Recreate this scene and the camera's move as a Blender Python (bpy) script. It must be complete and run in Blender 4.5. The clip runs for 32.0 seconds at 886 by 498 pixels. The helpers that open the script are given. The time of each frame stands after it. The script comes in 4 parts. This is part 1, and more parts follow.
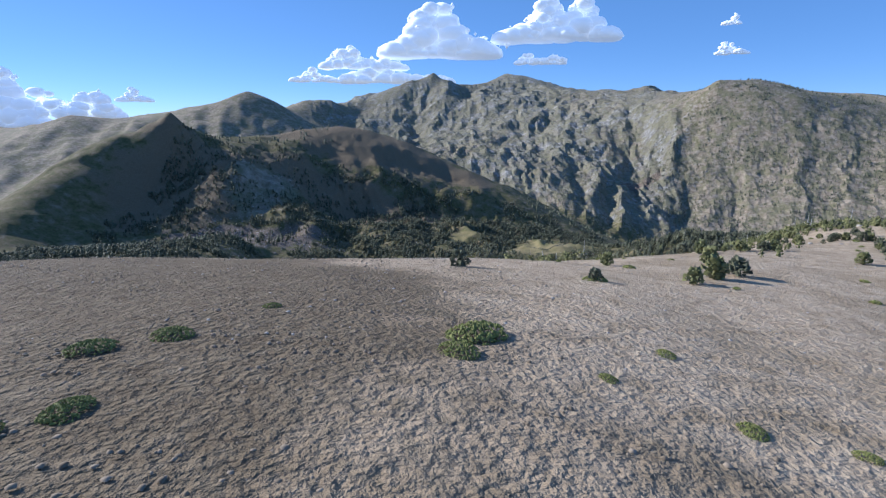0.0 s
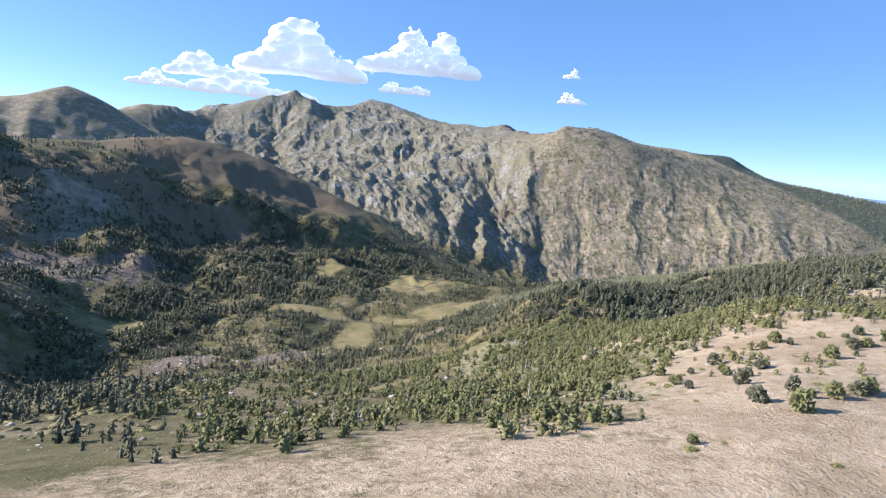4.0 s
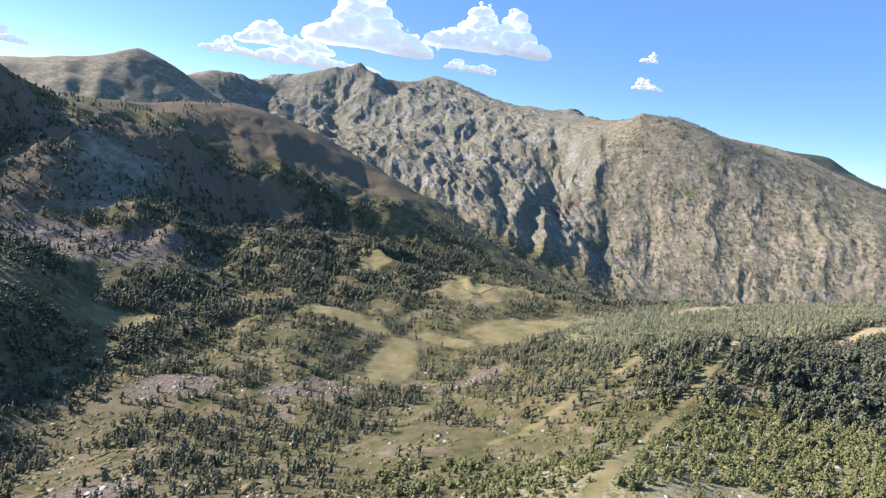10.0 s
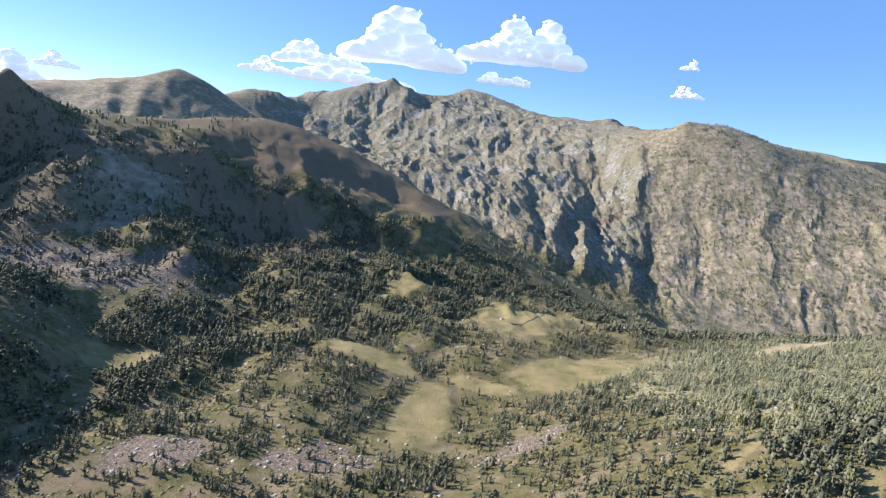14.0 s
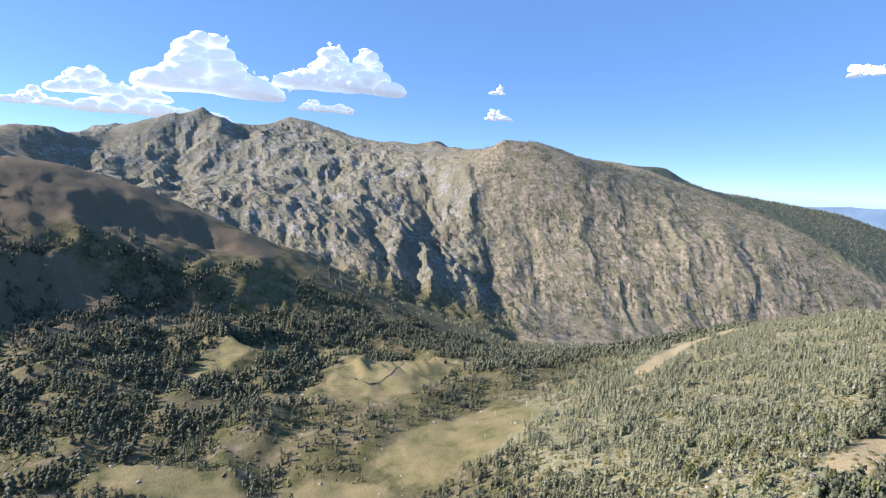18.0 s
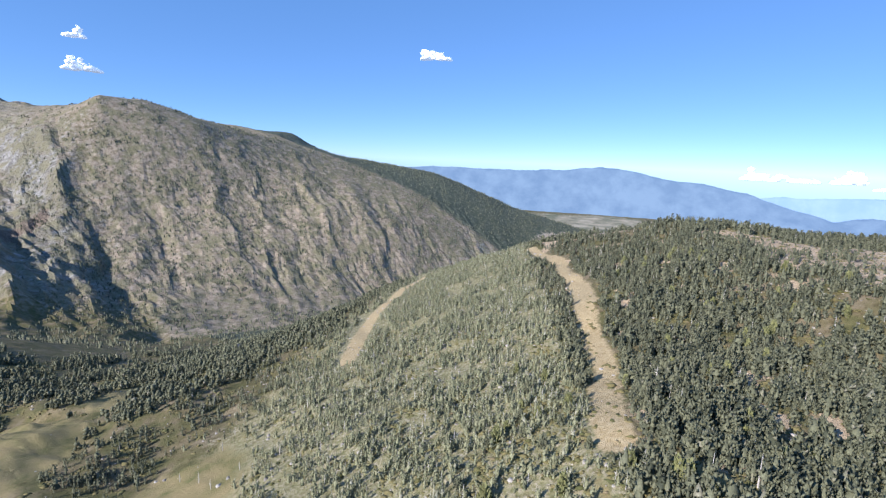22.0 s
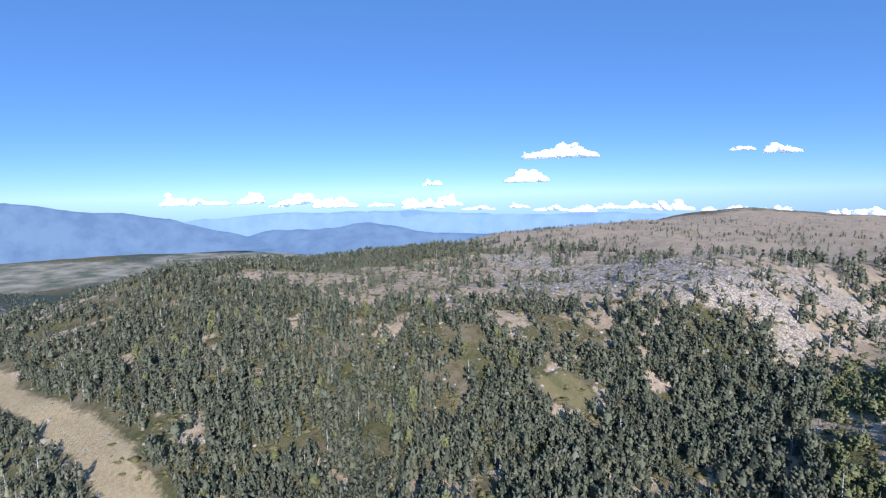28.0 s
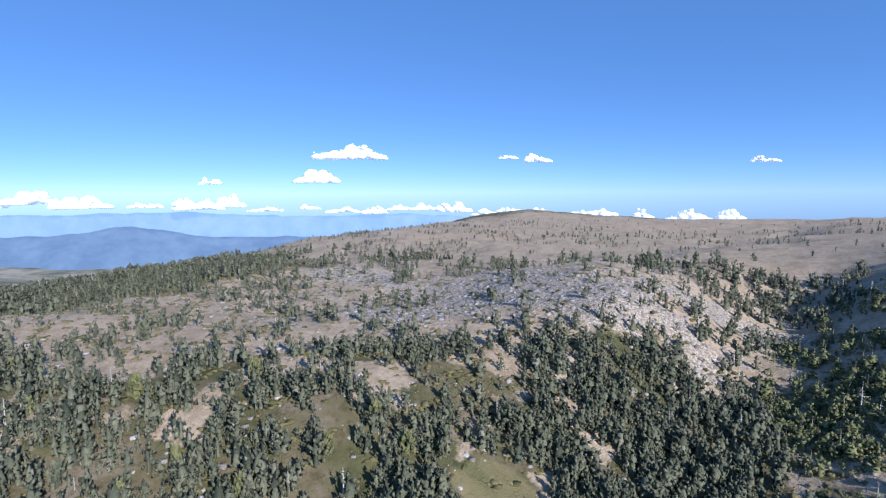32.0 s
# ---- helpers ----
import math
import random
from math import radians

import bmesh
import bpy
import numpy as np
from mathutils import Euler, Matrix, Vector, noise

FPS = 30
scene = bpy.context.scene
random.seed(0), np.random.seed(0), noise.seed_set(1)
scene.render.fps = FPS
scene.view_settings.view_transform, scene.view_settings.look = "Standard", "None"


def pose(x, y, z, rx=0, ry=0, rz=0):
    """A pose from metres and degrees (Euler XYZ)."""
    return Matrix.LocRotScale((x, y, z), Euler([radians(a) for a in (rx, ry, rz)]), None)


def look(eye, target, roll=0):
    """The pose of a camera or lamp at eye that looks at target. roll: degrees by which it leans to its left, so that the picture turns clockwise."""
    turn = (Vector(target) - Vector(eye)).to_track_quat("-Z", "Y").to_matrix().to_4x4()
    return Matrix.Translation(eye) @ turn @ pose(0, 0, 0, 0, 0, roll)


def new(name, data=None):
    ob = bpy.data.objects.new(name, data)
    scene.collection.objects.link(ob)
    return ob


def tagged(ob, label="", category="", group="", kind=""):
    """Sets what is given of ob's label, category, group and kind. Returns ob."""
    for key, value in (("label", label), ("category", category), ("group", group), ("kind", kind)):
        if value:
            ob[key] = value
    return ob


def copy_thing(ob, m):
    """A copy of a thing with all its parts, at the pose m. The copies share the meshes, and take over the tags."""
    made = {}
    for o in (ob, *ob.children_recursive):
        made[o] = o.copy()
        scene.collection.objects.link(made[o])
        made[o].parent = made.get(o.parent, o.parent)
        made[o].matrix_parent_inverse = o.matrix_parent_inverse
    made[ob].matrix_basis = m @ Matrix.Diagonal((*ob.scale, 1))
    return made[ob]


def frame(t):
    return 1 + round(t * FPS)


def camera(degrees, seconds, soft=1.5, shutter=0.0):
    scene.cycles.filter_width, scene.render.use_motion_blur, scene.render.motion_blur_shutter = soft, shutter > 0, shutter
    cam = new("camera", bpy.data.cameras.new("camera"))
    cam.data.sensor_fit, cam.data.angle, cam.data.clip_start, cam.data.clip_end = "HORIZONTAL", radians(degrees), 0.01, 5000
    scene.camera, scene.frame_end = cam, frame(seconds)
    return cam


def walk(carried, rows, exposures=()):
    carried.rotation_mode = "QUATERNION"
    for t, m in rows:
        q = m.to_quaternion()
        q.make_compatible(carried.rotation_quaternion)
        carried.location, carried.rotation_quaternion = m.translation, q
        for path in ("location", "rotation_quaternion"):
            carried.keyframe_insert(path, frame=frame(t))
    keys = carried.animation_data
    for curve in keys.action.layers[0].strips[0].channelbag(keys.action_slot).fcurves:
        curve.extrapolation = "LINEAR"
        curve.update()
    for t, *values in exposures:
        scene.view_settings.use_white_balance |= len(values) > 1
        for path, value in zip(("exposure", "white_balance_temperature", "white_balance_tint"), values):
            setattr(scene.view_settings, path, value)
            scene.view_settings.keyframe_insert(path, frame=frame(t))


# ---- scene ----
cam = camera(82.8, 32.0, 1.3)
# seconds, eye, yaw to the left from +y, pitch up, roll
PATH = [
    (0.0, -0.97, -0.35, -0.15, 3.13, -14.37, -0.03),
    (0.5, -3.63, 3.61, 0.29, -2.78, -13.56, 1.75),
    (1.0, -5.66, 9.44, 0.16, -6.66, -13.38, 3.04),
    (1.5, -6.98, 14.86, 0.13, -10.56, -14.76, 2.49),
    (2.0, -8.18, 19.90, 0.29, -14.05, -15.11, 2.53),
    (2.5, -9.39, 24.13, 0.83, -14.63, -14.59, 3.42),
    (4.5, -11.53, 50.74, 2.19, -12.01, -9.94, 5.71),
    (5.0, -11.87, 57.70, 2.74, -8.05, -9.61, 4.62),
    (5.5, -12.18, 63.53, 3.23, -4.81, -9.37, 5.61),
    (6.0, -12.16, 69.11, 3.87, -4.48, -9.75, 7.09),
    (6.5, -11.69, 75.62, 4.26, -5.38, -10.61, 7.10),
    (7.0, -10.85, 81.58, 4.55, -8.27, -11.86, 7.51),
    (7.5, -9.77, 87.46, 4.40, -10.54, -12.75, 6.92),
    (8.0, -8.94, 93.54, 3.91, -11.06, -13.74, 6.54),
    (8.5, -8.08, 100.43, 3.12, -9.06, -15.03, 6.40),
    (9.0, -7.43, 106.89, 2.40, -7.19, -15.25, 6.36),
    (9.5, -6.60, 112.98, 1.79, -6.68, -14.28, 7.13),
    (10.0, -5.68, 119.13, 1.09, -7.29, -13.78, 8.00),
    (10.5, -4.78, 124.74, 0.62, -9.58, -14.61, 7.49),
    (11.0, -4.15, 130.52, -0.13, -8.49, -14.10, 8.47),
    (11.5, -4.05, 136.98, -0.92, -6.00, -13.37, 8.15),
    (12.0, -3.62, 142.36, -1.50, -3.17, -12.82, 7.39),
    (12.5, -3.16, 147.87, -2.08, -1.49, -11.87, 7.66),
    (13.0, -2.71, 153.61, -2.37, -1.36, -11.54, 7.78),
    (13.5, -2.30, 159.51, -2.53, -1.84, -11.54, 7.97),
    (14.0, -2.35, 165.58, -2.37, -3.16, -12.77, 6.88),
    (14.5, -1.87, 171.43, -2.43, -4.34, -12.87, 6.25),
    (16.5, 0.94, 199.74, -4.20, -9.20, -9.31, 5.42),
    (17.0, 2.91, 208.47, -4.52, -10.82, -8.35, 5.72),
    (17.5, 6.09, 219.66, -4.92, -16.12, -8.27, 4.05),
    (18.0, 8.11, 227.99, -5.26, -21.04, -8.28, 3.24),
    (18.5, 10.03, 231.81, -4.85, -25.27, -8.37, 2.84),
    (19.0, 12.01, 234.50, -4.23, -30.25, -9.56, 1.45),
    (19.5, 12.67, 244.59, -4.16, -36.15, -10.09, 0.78),
    (20.0, 12.73, 253.66, -4.61, -42.32, -9.82, 1.87),
    (20.5, 12.64, 263.15, -5.11, -47.96, -9.68, 2.87),
    (21.0, 13.41, 270.24, -5.24, -53.04, -10.23, 3.22),
    (21.5, 16.53, 276.23, -5.49, -57.08, -9.97, 3.42),
    (22.0, 23.12, 282.56, -6.11, -61.67, -10.06, 2.46),
    (22.5, 34.31, 289.21, -7.53, -66.66, -9.74, 3.33),
    (23.0, 41.37, 294.45, -8.03, -71.40, -9.59, 1.69),
    (23.5, 47.53, 297.76, -8.00, -75.46, -8.97, 0.06),
    (24.0, 52.62, 301.30, -7.73, -78.79, -8.18, -1.25),
    (24.5, 54.35, 307.20, -6.75, -83.55, -7.10, -2.66),
    (26.5, 89.23, 320.51, -8.84, -103.91, -4.69, -0.28),
    (27.0, 98.41, 322.22, -7.31, -110.44, -5.27, -0.87),
    (27.5, 104.37, 322.52, -5.83, -116.86, -6.25, -1.29),
    (28.0, 109.69, 320.28, -4.52, -121.40, -6.29, -0.99),
    (28.5, 118.16, 318.13, -3.57, -127.90, -7.03, -1.88),
    (29.0, 123.74, 316.24, -2.72, -132.23, -9.21, -3.71),
    (29.5, 130.96, 314.54, -2.77, -135.51, -9.40, -2.74),
    (30.0, 137.34, 311.55, -2.68, -136.48, -8.89, -1.32),
    (30.5, 143.36, 307.66, -2.77, -139.63, -8.84, -0.12),
    (31.0, 148.58, 304.48, -3.15, -141.77, -8.65, -1.37),
    (31.5, 154.99, 302.09, -4.25, -143.31, -7.08, -1.23),
    (32.0, 162.91, 299.13, -5.26, -145.10, -6.37, -0.23),
]


def aimed(x, y, z, yaw, pitch, roll):
    a, p = radians(yaw), radians(pitch)
    eye = Vector((x, y, z))
    return look(eye, eye + 10 * Vector((-math.sin(a) * math.cos(p), math.cos(a) * math.cos(p), math.sin(p))), roll)


walk(cam, [(t, aimed(*row)) for t, *row in PATH], [(0.0, 0.44, 5350, 13), (1.2, 0.66, 5500, 13), (2.5, 0.82, 5650, 14), (5.0, 1.02, 6050, 15), (16.0, 1.02, 6050, 15), (18.5, 0.92, 5950, 15), (22.0, 0.70, 5650, 15), (27.0, 0.42, 5250, 16), (32.0, 0.40, 5250, 16)])

# ---- sky and sun ----
SUN_WAY = Vector((-0.92, 0.36, 0.50)).normalized()
world = bpy.data.worlds.new("sky")
scene.world = world
world.use_nodes = True
wn = world.node_tree.nodes
sky = wn.new("ShaderNodeTexSky")
sky.sky_type, sky.sun_disc = "NISHITA", False
sky.sun_elevation = math.asin(SUN_WAY.z)
sky.sun_rotation = math.atan2(SUN_WAY.x, SUN_WAY.y)
sky.altitude, sky.air_density, sky.dust_density, sky.ozone_density = 5500, 1.0, 0.08, 2.6
haze = wn.new("ShaderNodeMixRGB")
haze.inputs[0].default_value, haze.inputs[2].default_value = 0.48, (1.0, 2.35, 4.7, 1)
world.node_tree.links.new(sky.outputs[0], haze.inputs[1])
world.node_tree.links.new(haze.outputs[0], wn["Background"].inputs[0])
wn["Background"].inputs[1].default_value = 0.11
sun = new("sun", bpy.data.lights.new("sun", "SUN"))
sun.data.energy, sun.data.angle, sun.data.color = 5.0, radians(0.5), (1.0, 0.89, 0.74)
sun.matrix_world = Matrix.Translation((0, 0, 400)) @ SUN_WAY.to_track_quat("Z", "Y").to_matrix().to_4x4()

# ---- materials ----


def node_material(name, roughness=0.9):
    m = bpy.data.materials.new(name)
    m.use_nodes = True
    tree = m.node_tree
    shader = tree.nodes["Principled BSDF"]
    shader.inputs["Roughness"].default_value = roughness
    shader.inputs["Specular IOR Level"].default_value = 0.2
    return m, tree, shader


def noise_node(tree, scale, detail=6, rough=0.6, coord="Object"):
    at = tree.nodes.new("ShaderNodeTexCoord")
    n = tree.nodes.new("ShaderNodeTexNoise")
    n.inputs["Scale"].default_value, n.inputs["Detail"].default_value, n.inputs["Roughness"].default_value = scale, detail, rough
    tree.links.new(at.outputs[coord], n.inputs["Vector"])
    return n.outputs["Fac"]


def ramp_node(tree, fac, stops):
    r = tree.nodes.new("ShaderNodeValToRGB")
    while len(r.color_ramp.elements) < len(stops):
        r.color_ramp.elements.new(0.5)
    for e, (p, c) in zip(r.color_ramp.elements, stops):
        e.position, e.color = p, (*c, 1)
    tree.links.new(fac, r.inputs[0])
    return r.outputs[0]


def blend_node(tree, fac, a, b, mode="MIX"):
    n = tree.nodes.new("ShaderNodeMix")
    n.data_type, n.blend_type = "RGBA", mode
    for value, socket in ((fac, n.inputs[0]), (a, n.inputs[6]), (b, n.inputs[7])):
        if isinstance(value, (int, float)):
            socket.default_value = value
        elif isinstance(value, tuple):
            socket.default_value = (*value, 1)
        else:
            tree.links.new(value, socket)
    return n.outputs[2]


def math_node(tree, op, a, b=0.0):
    n = tree.nodes.new("ShaderNodeMath")
    n.operation, n.use_clamp = op, op in ("MULTIPLY_ADD",)
    for value, socket in ((a, n.inputs[0]), (b, n.inputs[1])):
        if isinstance(value, (int, float)):
            socket.default_value = value
        else:
            tree.links.new(value, socket)
    return n.outputs[0]


def bump_node(tree, shader, height, strength, distance):
    b = tree.nodes.new("ShaderNodeBump")
    b.inputs["Strength"].default_value, b.inputs["Distance"].default_value = strength, distance
    tree.links.new(height, b.inputs["Height"])
    tree.links.new(b.outputs[0], shader.inputs["Normal"])


def ground_material():
    m, tree, shader = node_material("mountain_ground", 0.95)
    zone = {}
    for layer, names in (("zone_a", ("bare", "meadow", "scree")), ("zone_b", ("rock", "track", "wood")), ("zone_c", ("brown", "plain", "gully")), ("zone_d", ("heath", "pale", "woods_and_shade"))):
        at = tree.nodes.new("ShaderNodeAttribute")
        at.attribute_name = layer
        parts = tree.nodes.new("ShaderNodeSeparateColor")
        tree.links.new(at.outputs["Color"], parts.inputs[0])
        for name, out in zip(names, parts.outputs):
            zone[name] = out
    big, mid, small, tiny = (noise_node(tree, s, d, r) for s, d, r in ((0.012, 6, 0.6), (0.09, 7, 0.65), (0.8, 6, 0.7), (5.0, 4, 0.7)))
    grass = ramp_node(tree, mid, [(0.30, (0.07, 0.075, 0.03)), (0.44, (0.125, 0.118, 0.05)), (0.56, (0.175, 0.145, 0.08)), (0.74, (0.29, 0.24, 0.175))])
    bare = ramp_node(tree, small, [(0.30, (0.36, 0.275, 0.18)), (0.48, (0.50, 0.39, 0.265)), (0.62, (0.55, 0.44, 0.31)), (0.78, (0.61, 0.525, 0.42))])
    bare = blend_node(tree, math_node(tree, "MULTIPLY", ramp_node(tree, mid, [(0.46, (0, 0, 0)), (0.62, (1, 1, 1))]), 0.5), bare, (0.27, 0.205, 0.12))
    meadow = ramp_node(tree, mid, [(0.32, (0.12, 0.125, 0.046)), (0.46, (0.215, 0.185, 0.085)), (0.66, (0.29, 0.235, 0.12))])
    scree = ramp_node(tree, small, [(0.30, (0.13, 0.104, 0.082)), (0.5, (0.25, 0.203, 0.162)), (0.7, (0.37, 0.315, 0.262))])
    rock = ramp_node(tree, mid, [(0.30, (0.17, 0.168, 0.16)), (0.44, (0.34, 0.33, 0.315)), (0.57, (0.40, 0.39, 0.37)), (0.72, (0.49, 0.48, 0.46))])
    rock = blend_node(tree, ramp_node(tree, big, [(0.40, (0, 0, 0)), (0.52, (1, 1, 1))]), rock, blend_node(tree, 0.55, rock, (0.20, 0.165, 0.085)))
    crag = noise_node(tree, 0.022, 9, 0.68)
    crack = ramp_node(tree, crag, [(0.42, (1, 1, 1)), (0.475, (0.35, 0.35, 0.33)), (0.50, (1, 1, 1)), (0.56, (1.0, 1.0, 1.0)), (0.585, (0.45, 0.46, 0.42)), (0.61, (1, 1, 1))])
    rock = blend_node(tree, 0.75, rock, crack, "MULTIPLY")
    turf = noise_node(tree, 0.035, 9, 0.72)
    shrub = ramp_node(tree, noise_node(tree, 0.11, 4, 0.6), [(0.60, (0, 0, 0)), (0.65, (1, 1, 1))])
    rock = blend_node(tree, math_node(tree, "MULTIPLY", ramp_node(tree, turf, [(0.44, (0, 0, 0)), (0.54, (1, 1, 1))]), 0.85), rock, (0.23, 0.215, 0.135))
    rock = blend_node(tree, math_node(tree, "MULTIPLY", shrub, 0.75), rock, (0.07, 0.08, 0.045))
    track = ramp_node(tree, small, [(0.3, (0.31, 0.235, 0.12)), (0.5, (0.44, 0.345, 0.19)), (0.72, (0.52, 0.43, 0.28))])
    wood = ramp_node(tree, small, [(0.3, (0.11, 0.115, 0.05)), (0.44, (0.22, 0.21, 0.10)), (0.58, (0.33, 0.295, 0.19)), (0.72, (0.50, 0.45, 0.37))])
    brown = ramp_node(tree, mid, [(0.3, (0.17, 0.138, 0.098)), (0.5, (0.29, 0.24, 0.178)), (0.7, (0.41, 0.352, 0.275))])
    brown = blend_node(tree, math_node(tree, "MULTIPLY", ramp_node(tree, turf, [(0.44, (0, 0, 0)), (0.58, (1, 1, 1))]), 0.75), brown, (0.155, 0.155, 0.08))
    brown = blend_node(tree, math_node(tree, "MULTIPLY", shrub, 0.65), brown, (0.08, 0.085, 0.045))
    plain = ramp_node(tree, noise_node(tree, 0.008, 3, 0.6), [(0.36, (0.13, 0.15, 0.10)), (0.5, (0.29, 0.265, 0.19)), (0.64, (0.42, 0.38, 0.29))])
    heath = ramp_node(tree, small, [(0.3, (0.125, 0.092, 0.055)), (0.5, (0.19, 0.146, 0.092)), (0.7, (0.25, 0.198, 0.132))])
    pale = ramp_node(tree, small, [(0.3, (0.38, 0.325, 0.25)), (0.5, (0.55, 0.475, 0.38)), (0.7, (0.65, 0.58, 0.48))])
    woods_and_shade = ramp_node(tree, mid, [(0.36, (0.06, 0.075, 0.052)), (0.52, (0.09, 0.105, 0.075)), (0.66, (0.15, 0.155, 0.11))])
    cells = tree.nodes.new("ShaderNodeTexVoronoi")
    cells.inputs["Scale"].default_value, cells.inputs["Randomness"].default_value = 1.9, 1.0
    tree.links.new(tree.nodes.new("ShaderNodeTexCoord").outputs["Object"], cells.inputs["Vector"])
    # Cell rims are darkened: the shade in gaps between stones, painted as colour.
    block = ramp_node(tree, cells.outputs["Distance"], [(0.0, (1.15, 1.14, 1.12)), (0.42, (1.0, 1.0, 1.0)), (0.62, (0.55, 0.53, 0.50)), (0.9, (0.38, 0.37, 0.35))])
    tone = tree.nodes.new("ShaderNodeSeparateColor")
    tree.links.new(cells.outputs["Color"], tone.inputs[0])
    block = blend_node(tree, 0.7, block, ramp_node(tree, tone.outputs[0], [(0.0, (0.45, 0.44, 0.42)), (1.0, (1.3, 1.28, 1.25))]), "MULTIPLY")
    scree, pale = blend_node(tree, 0.9, scree, block, "MULTIPLY"), blend_node(tree, 0.9, pale, block, "MULTIPLY")
    spots = ramp_node(tree, noise_node(tree, 0.33, 8, 0.75), [(0.38, (0.58, 0.55, 0.47)), (0.47, (0.95, 0.95, 0.95)), (0.56, (1.0, 1.0, 1.0)), (0.66, (1.18, 1.18, 1.2))])
    bare = blend_node(tree, 0.6, bare, spots, "MULTIPLY")
    grass, wood = blend_node(tree, 0.8, grass, spots, "MULTIPLY"), blend_node(tree, 0.6, wood, spots, "MULTIPLY")
    c = grass
    for name, colour in (("wood", wood), ("bare", bare), ("heath", heath), ("brown", brown), ("rock", rock), ("woods_and_shade", woods_and_shade), ("pale", pale), ("meadow", meadow), ("scree", scree), ("track", track), ("plain", plain)):
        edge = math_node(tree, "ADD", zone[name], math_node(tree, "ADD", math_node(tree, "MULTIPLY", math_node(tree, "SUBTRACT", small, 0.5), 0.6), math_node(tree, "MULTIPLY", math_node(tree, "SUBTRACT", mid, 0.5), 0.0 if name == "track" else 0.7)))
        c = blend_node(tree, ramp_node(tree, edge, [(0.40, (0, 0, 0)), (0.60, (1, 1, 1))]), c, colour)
    c = blend_node(tree, 0.5, c, ramp_node(tree, tiny, [(0.3, (0.62, 0.62, 0.62)), (0.7, (1.0, 1.0, 1.0))]), "MULTIPLY")
    tree.links.new(c, shader.inputs["Base Color"])
    relief = math_node(tree, "ADD", math_node(tree, "MULTIPLY", small, 0.45), math_node(tree, "MULTIPLY", tiny, 0.10))
    relief = math_node(tree, "ADD", relief, math_node(tree, "MULTIPLY", noise_node(tree, 2.6, 3, 0.55), math_node(tree, "ADD", math_node(tree, "MULTIPLY", zone["bare"], 0.34), math_node(tree, "MULTIPLY", zone["heath"], 0.5))))
    craggy = math_node(tree, "ADD", math_node(tree, "MULTIPLY", mid, 10.0), math_node(tree, "MULTIPLY", crag, 10.0))
    relief = math_node(tree, "ADD", relief, math_node(tree, "MULTIPLY", craggy, zone["rock"]))
    bump_node(tree, shader, relief, 1.0, 1.0)
    return m


def leaf_material(name, dark, light, grey):
    m, tree, shader = node_material(name, 0.75)
    g = tree.nodes.new("ShaderNodeNewGeometry")
    c = ramp_node(tree, g.outputs["Random Per Island"], [(0.0, dark), (0.55, light), (0.95, light), (1.0, grey)])
    c = blend_node(tree, 0.8, c, ramp_node(tree, noise_node(tree, 3.0, 3, 0.7), [(0.3, (0.45, 0.45, 0.45)), (0.7, (1.15, 1.15, 1.05))]), "MULTIPLY")
    tree.links.new(c, shader.inputs["Base Color"])
    return m


def plain_material(name, dark, light, scale, rough=0.9, bump=0.0):
    m, tree, shader = node_material(name, rough)
    n = noise_node(tree, scale, 6, 0.65)
    tree.links.new(ramp_node(tree, n, [(0.3, dark), (0.7, light)]), shader.inputs["Base Color"])
    if bump:
        bump_node(tree, shader, n, 0.8, bump)
    return m


def island_material(name, dark, light, scale):
    m, tree, shader = node_material(name, 0.9)
    g = tree.nodes.new("ShaderNodeNewGeometry")
    c = ramp_node(tree, g.outputs["Random Per Island"], [(0.0, dark), (1.0, light)])
    c = blend_node(tree, 0.7, c, ramp_node(tree, noise_node(tree, scale, 5, 0.7), [(0.3, (0.5, 0.5, 0.5)), (0.7, (1.1, 1.1, 1.1))]), "MULTIPLY")
    tree.links.new(c, shader.inputs["Base Color"])
    return m


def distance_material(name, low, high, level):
    """Far-range backdrop that glows faintly, the blue of haze painted into its emission."""
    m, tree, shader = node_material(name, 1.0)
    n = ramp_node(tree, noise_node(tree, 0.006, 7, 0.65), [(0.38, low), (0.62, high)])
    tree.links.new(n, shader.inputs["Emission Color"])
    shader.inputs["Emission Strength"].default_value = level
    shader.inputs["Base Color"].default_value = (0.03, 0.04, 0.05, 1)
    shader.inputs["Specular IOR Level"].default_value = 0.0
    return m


MAT_GROUND = ground_material()
MAT_NEEDLES = leaf_material("pine_needles", (0.056, 0.064, 0.043), (0.168, 0.174, 0.113), (0.27, 0.26, 0.20))
# Paler, greyer needle colour for the pines of the spur.
MAT_GREY_NEEDLES = leaf_material("pale_pine_needles", (0.15, 0.16, 0.095), (0.28, 0.285, 0.18), (0.40, 0.385, 0.32))
MAT_SLOPE_NEEDLES = leaf_material("olive_pine_needles", (0.09, 0.10, 0.042), (0.22, 0.225, 0.10), (0.28, 0.26, 0.16))
MAT_JUNIPER = leaf_material("juniper_leaves", (0.13, 0.145, 0.04), (0.24, 0.25, 0.08), (0.28, 0.25, 0.10))
MAT_SHRUB = leaf_material("heath_twigs", (0.10, 0.105, 0.04), (0.19, 0.165, 0.075), (0.24, 0.19, 0.12))
MAT_BARK = plain_material("grey_bark", (0.16, 0.13, 0.11), (0.32, 0.28, 0.24), 3.0)
MAT_DEAD = plain_material("bleached_deadwood", (0.38, 0.355, 0.33), (0.58, 0.55, 0.52), 2.0)
MAT_STONE = island_material("granite_stone", (0.24, 0.215, 0.19), (0.50, 0.465, 0.42), 3.0)
MAT_TUSSOCK = island_material("dry_tussock_grass", (0.20, 0.155, 0.105), (0.36, 0.29, 0.21), 4.0)
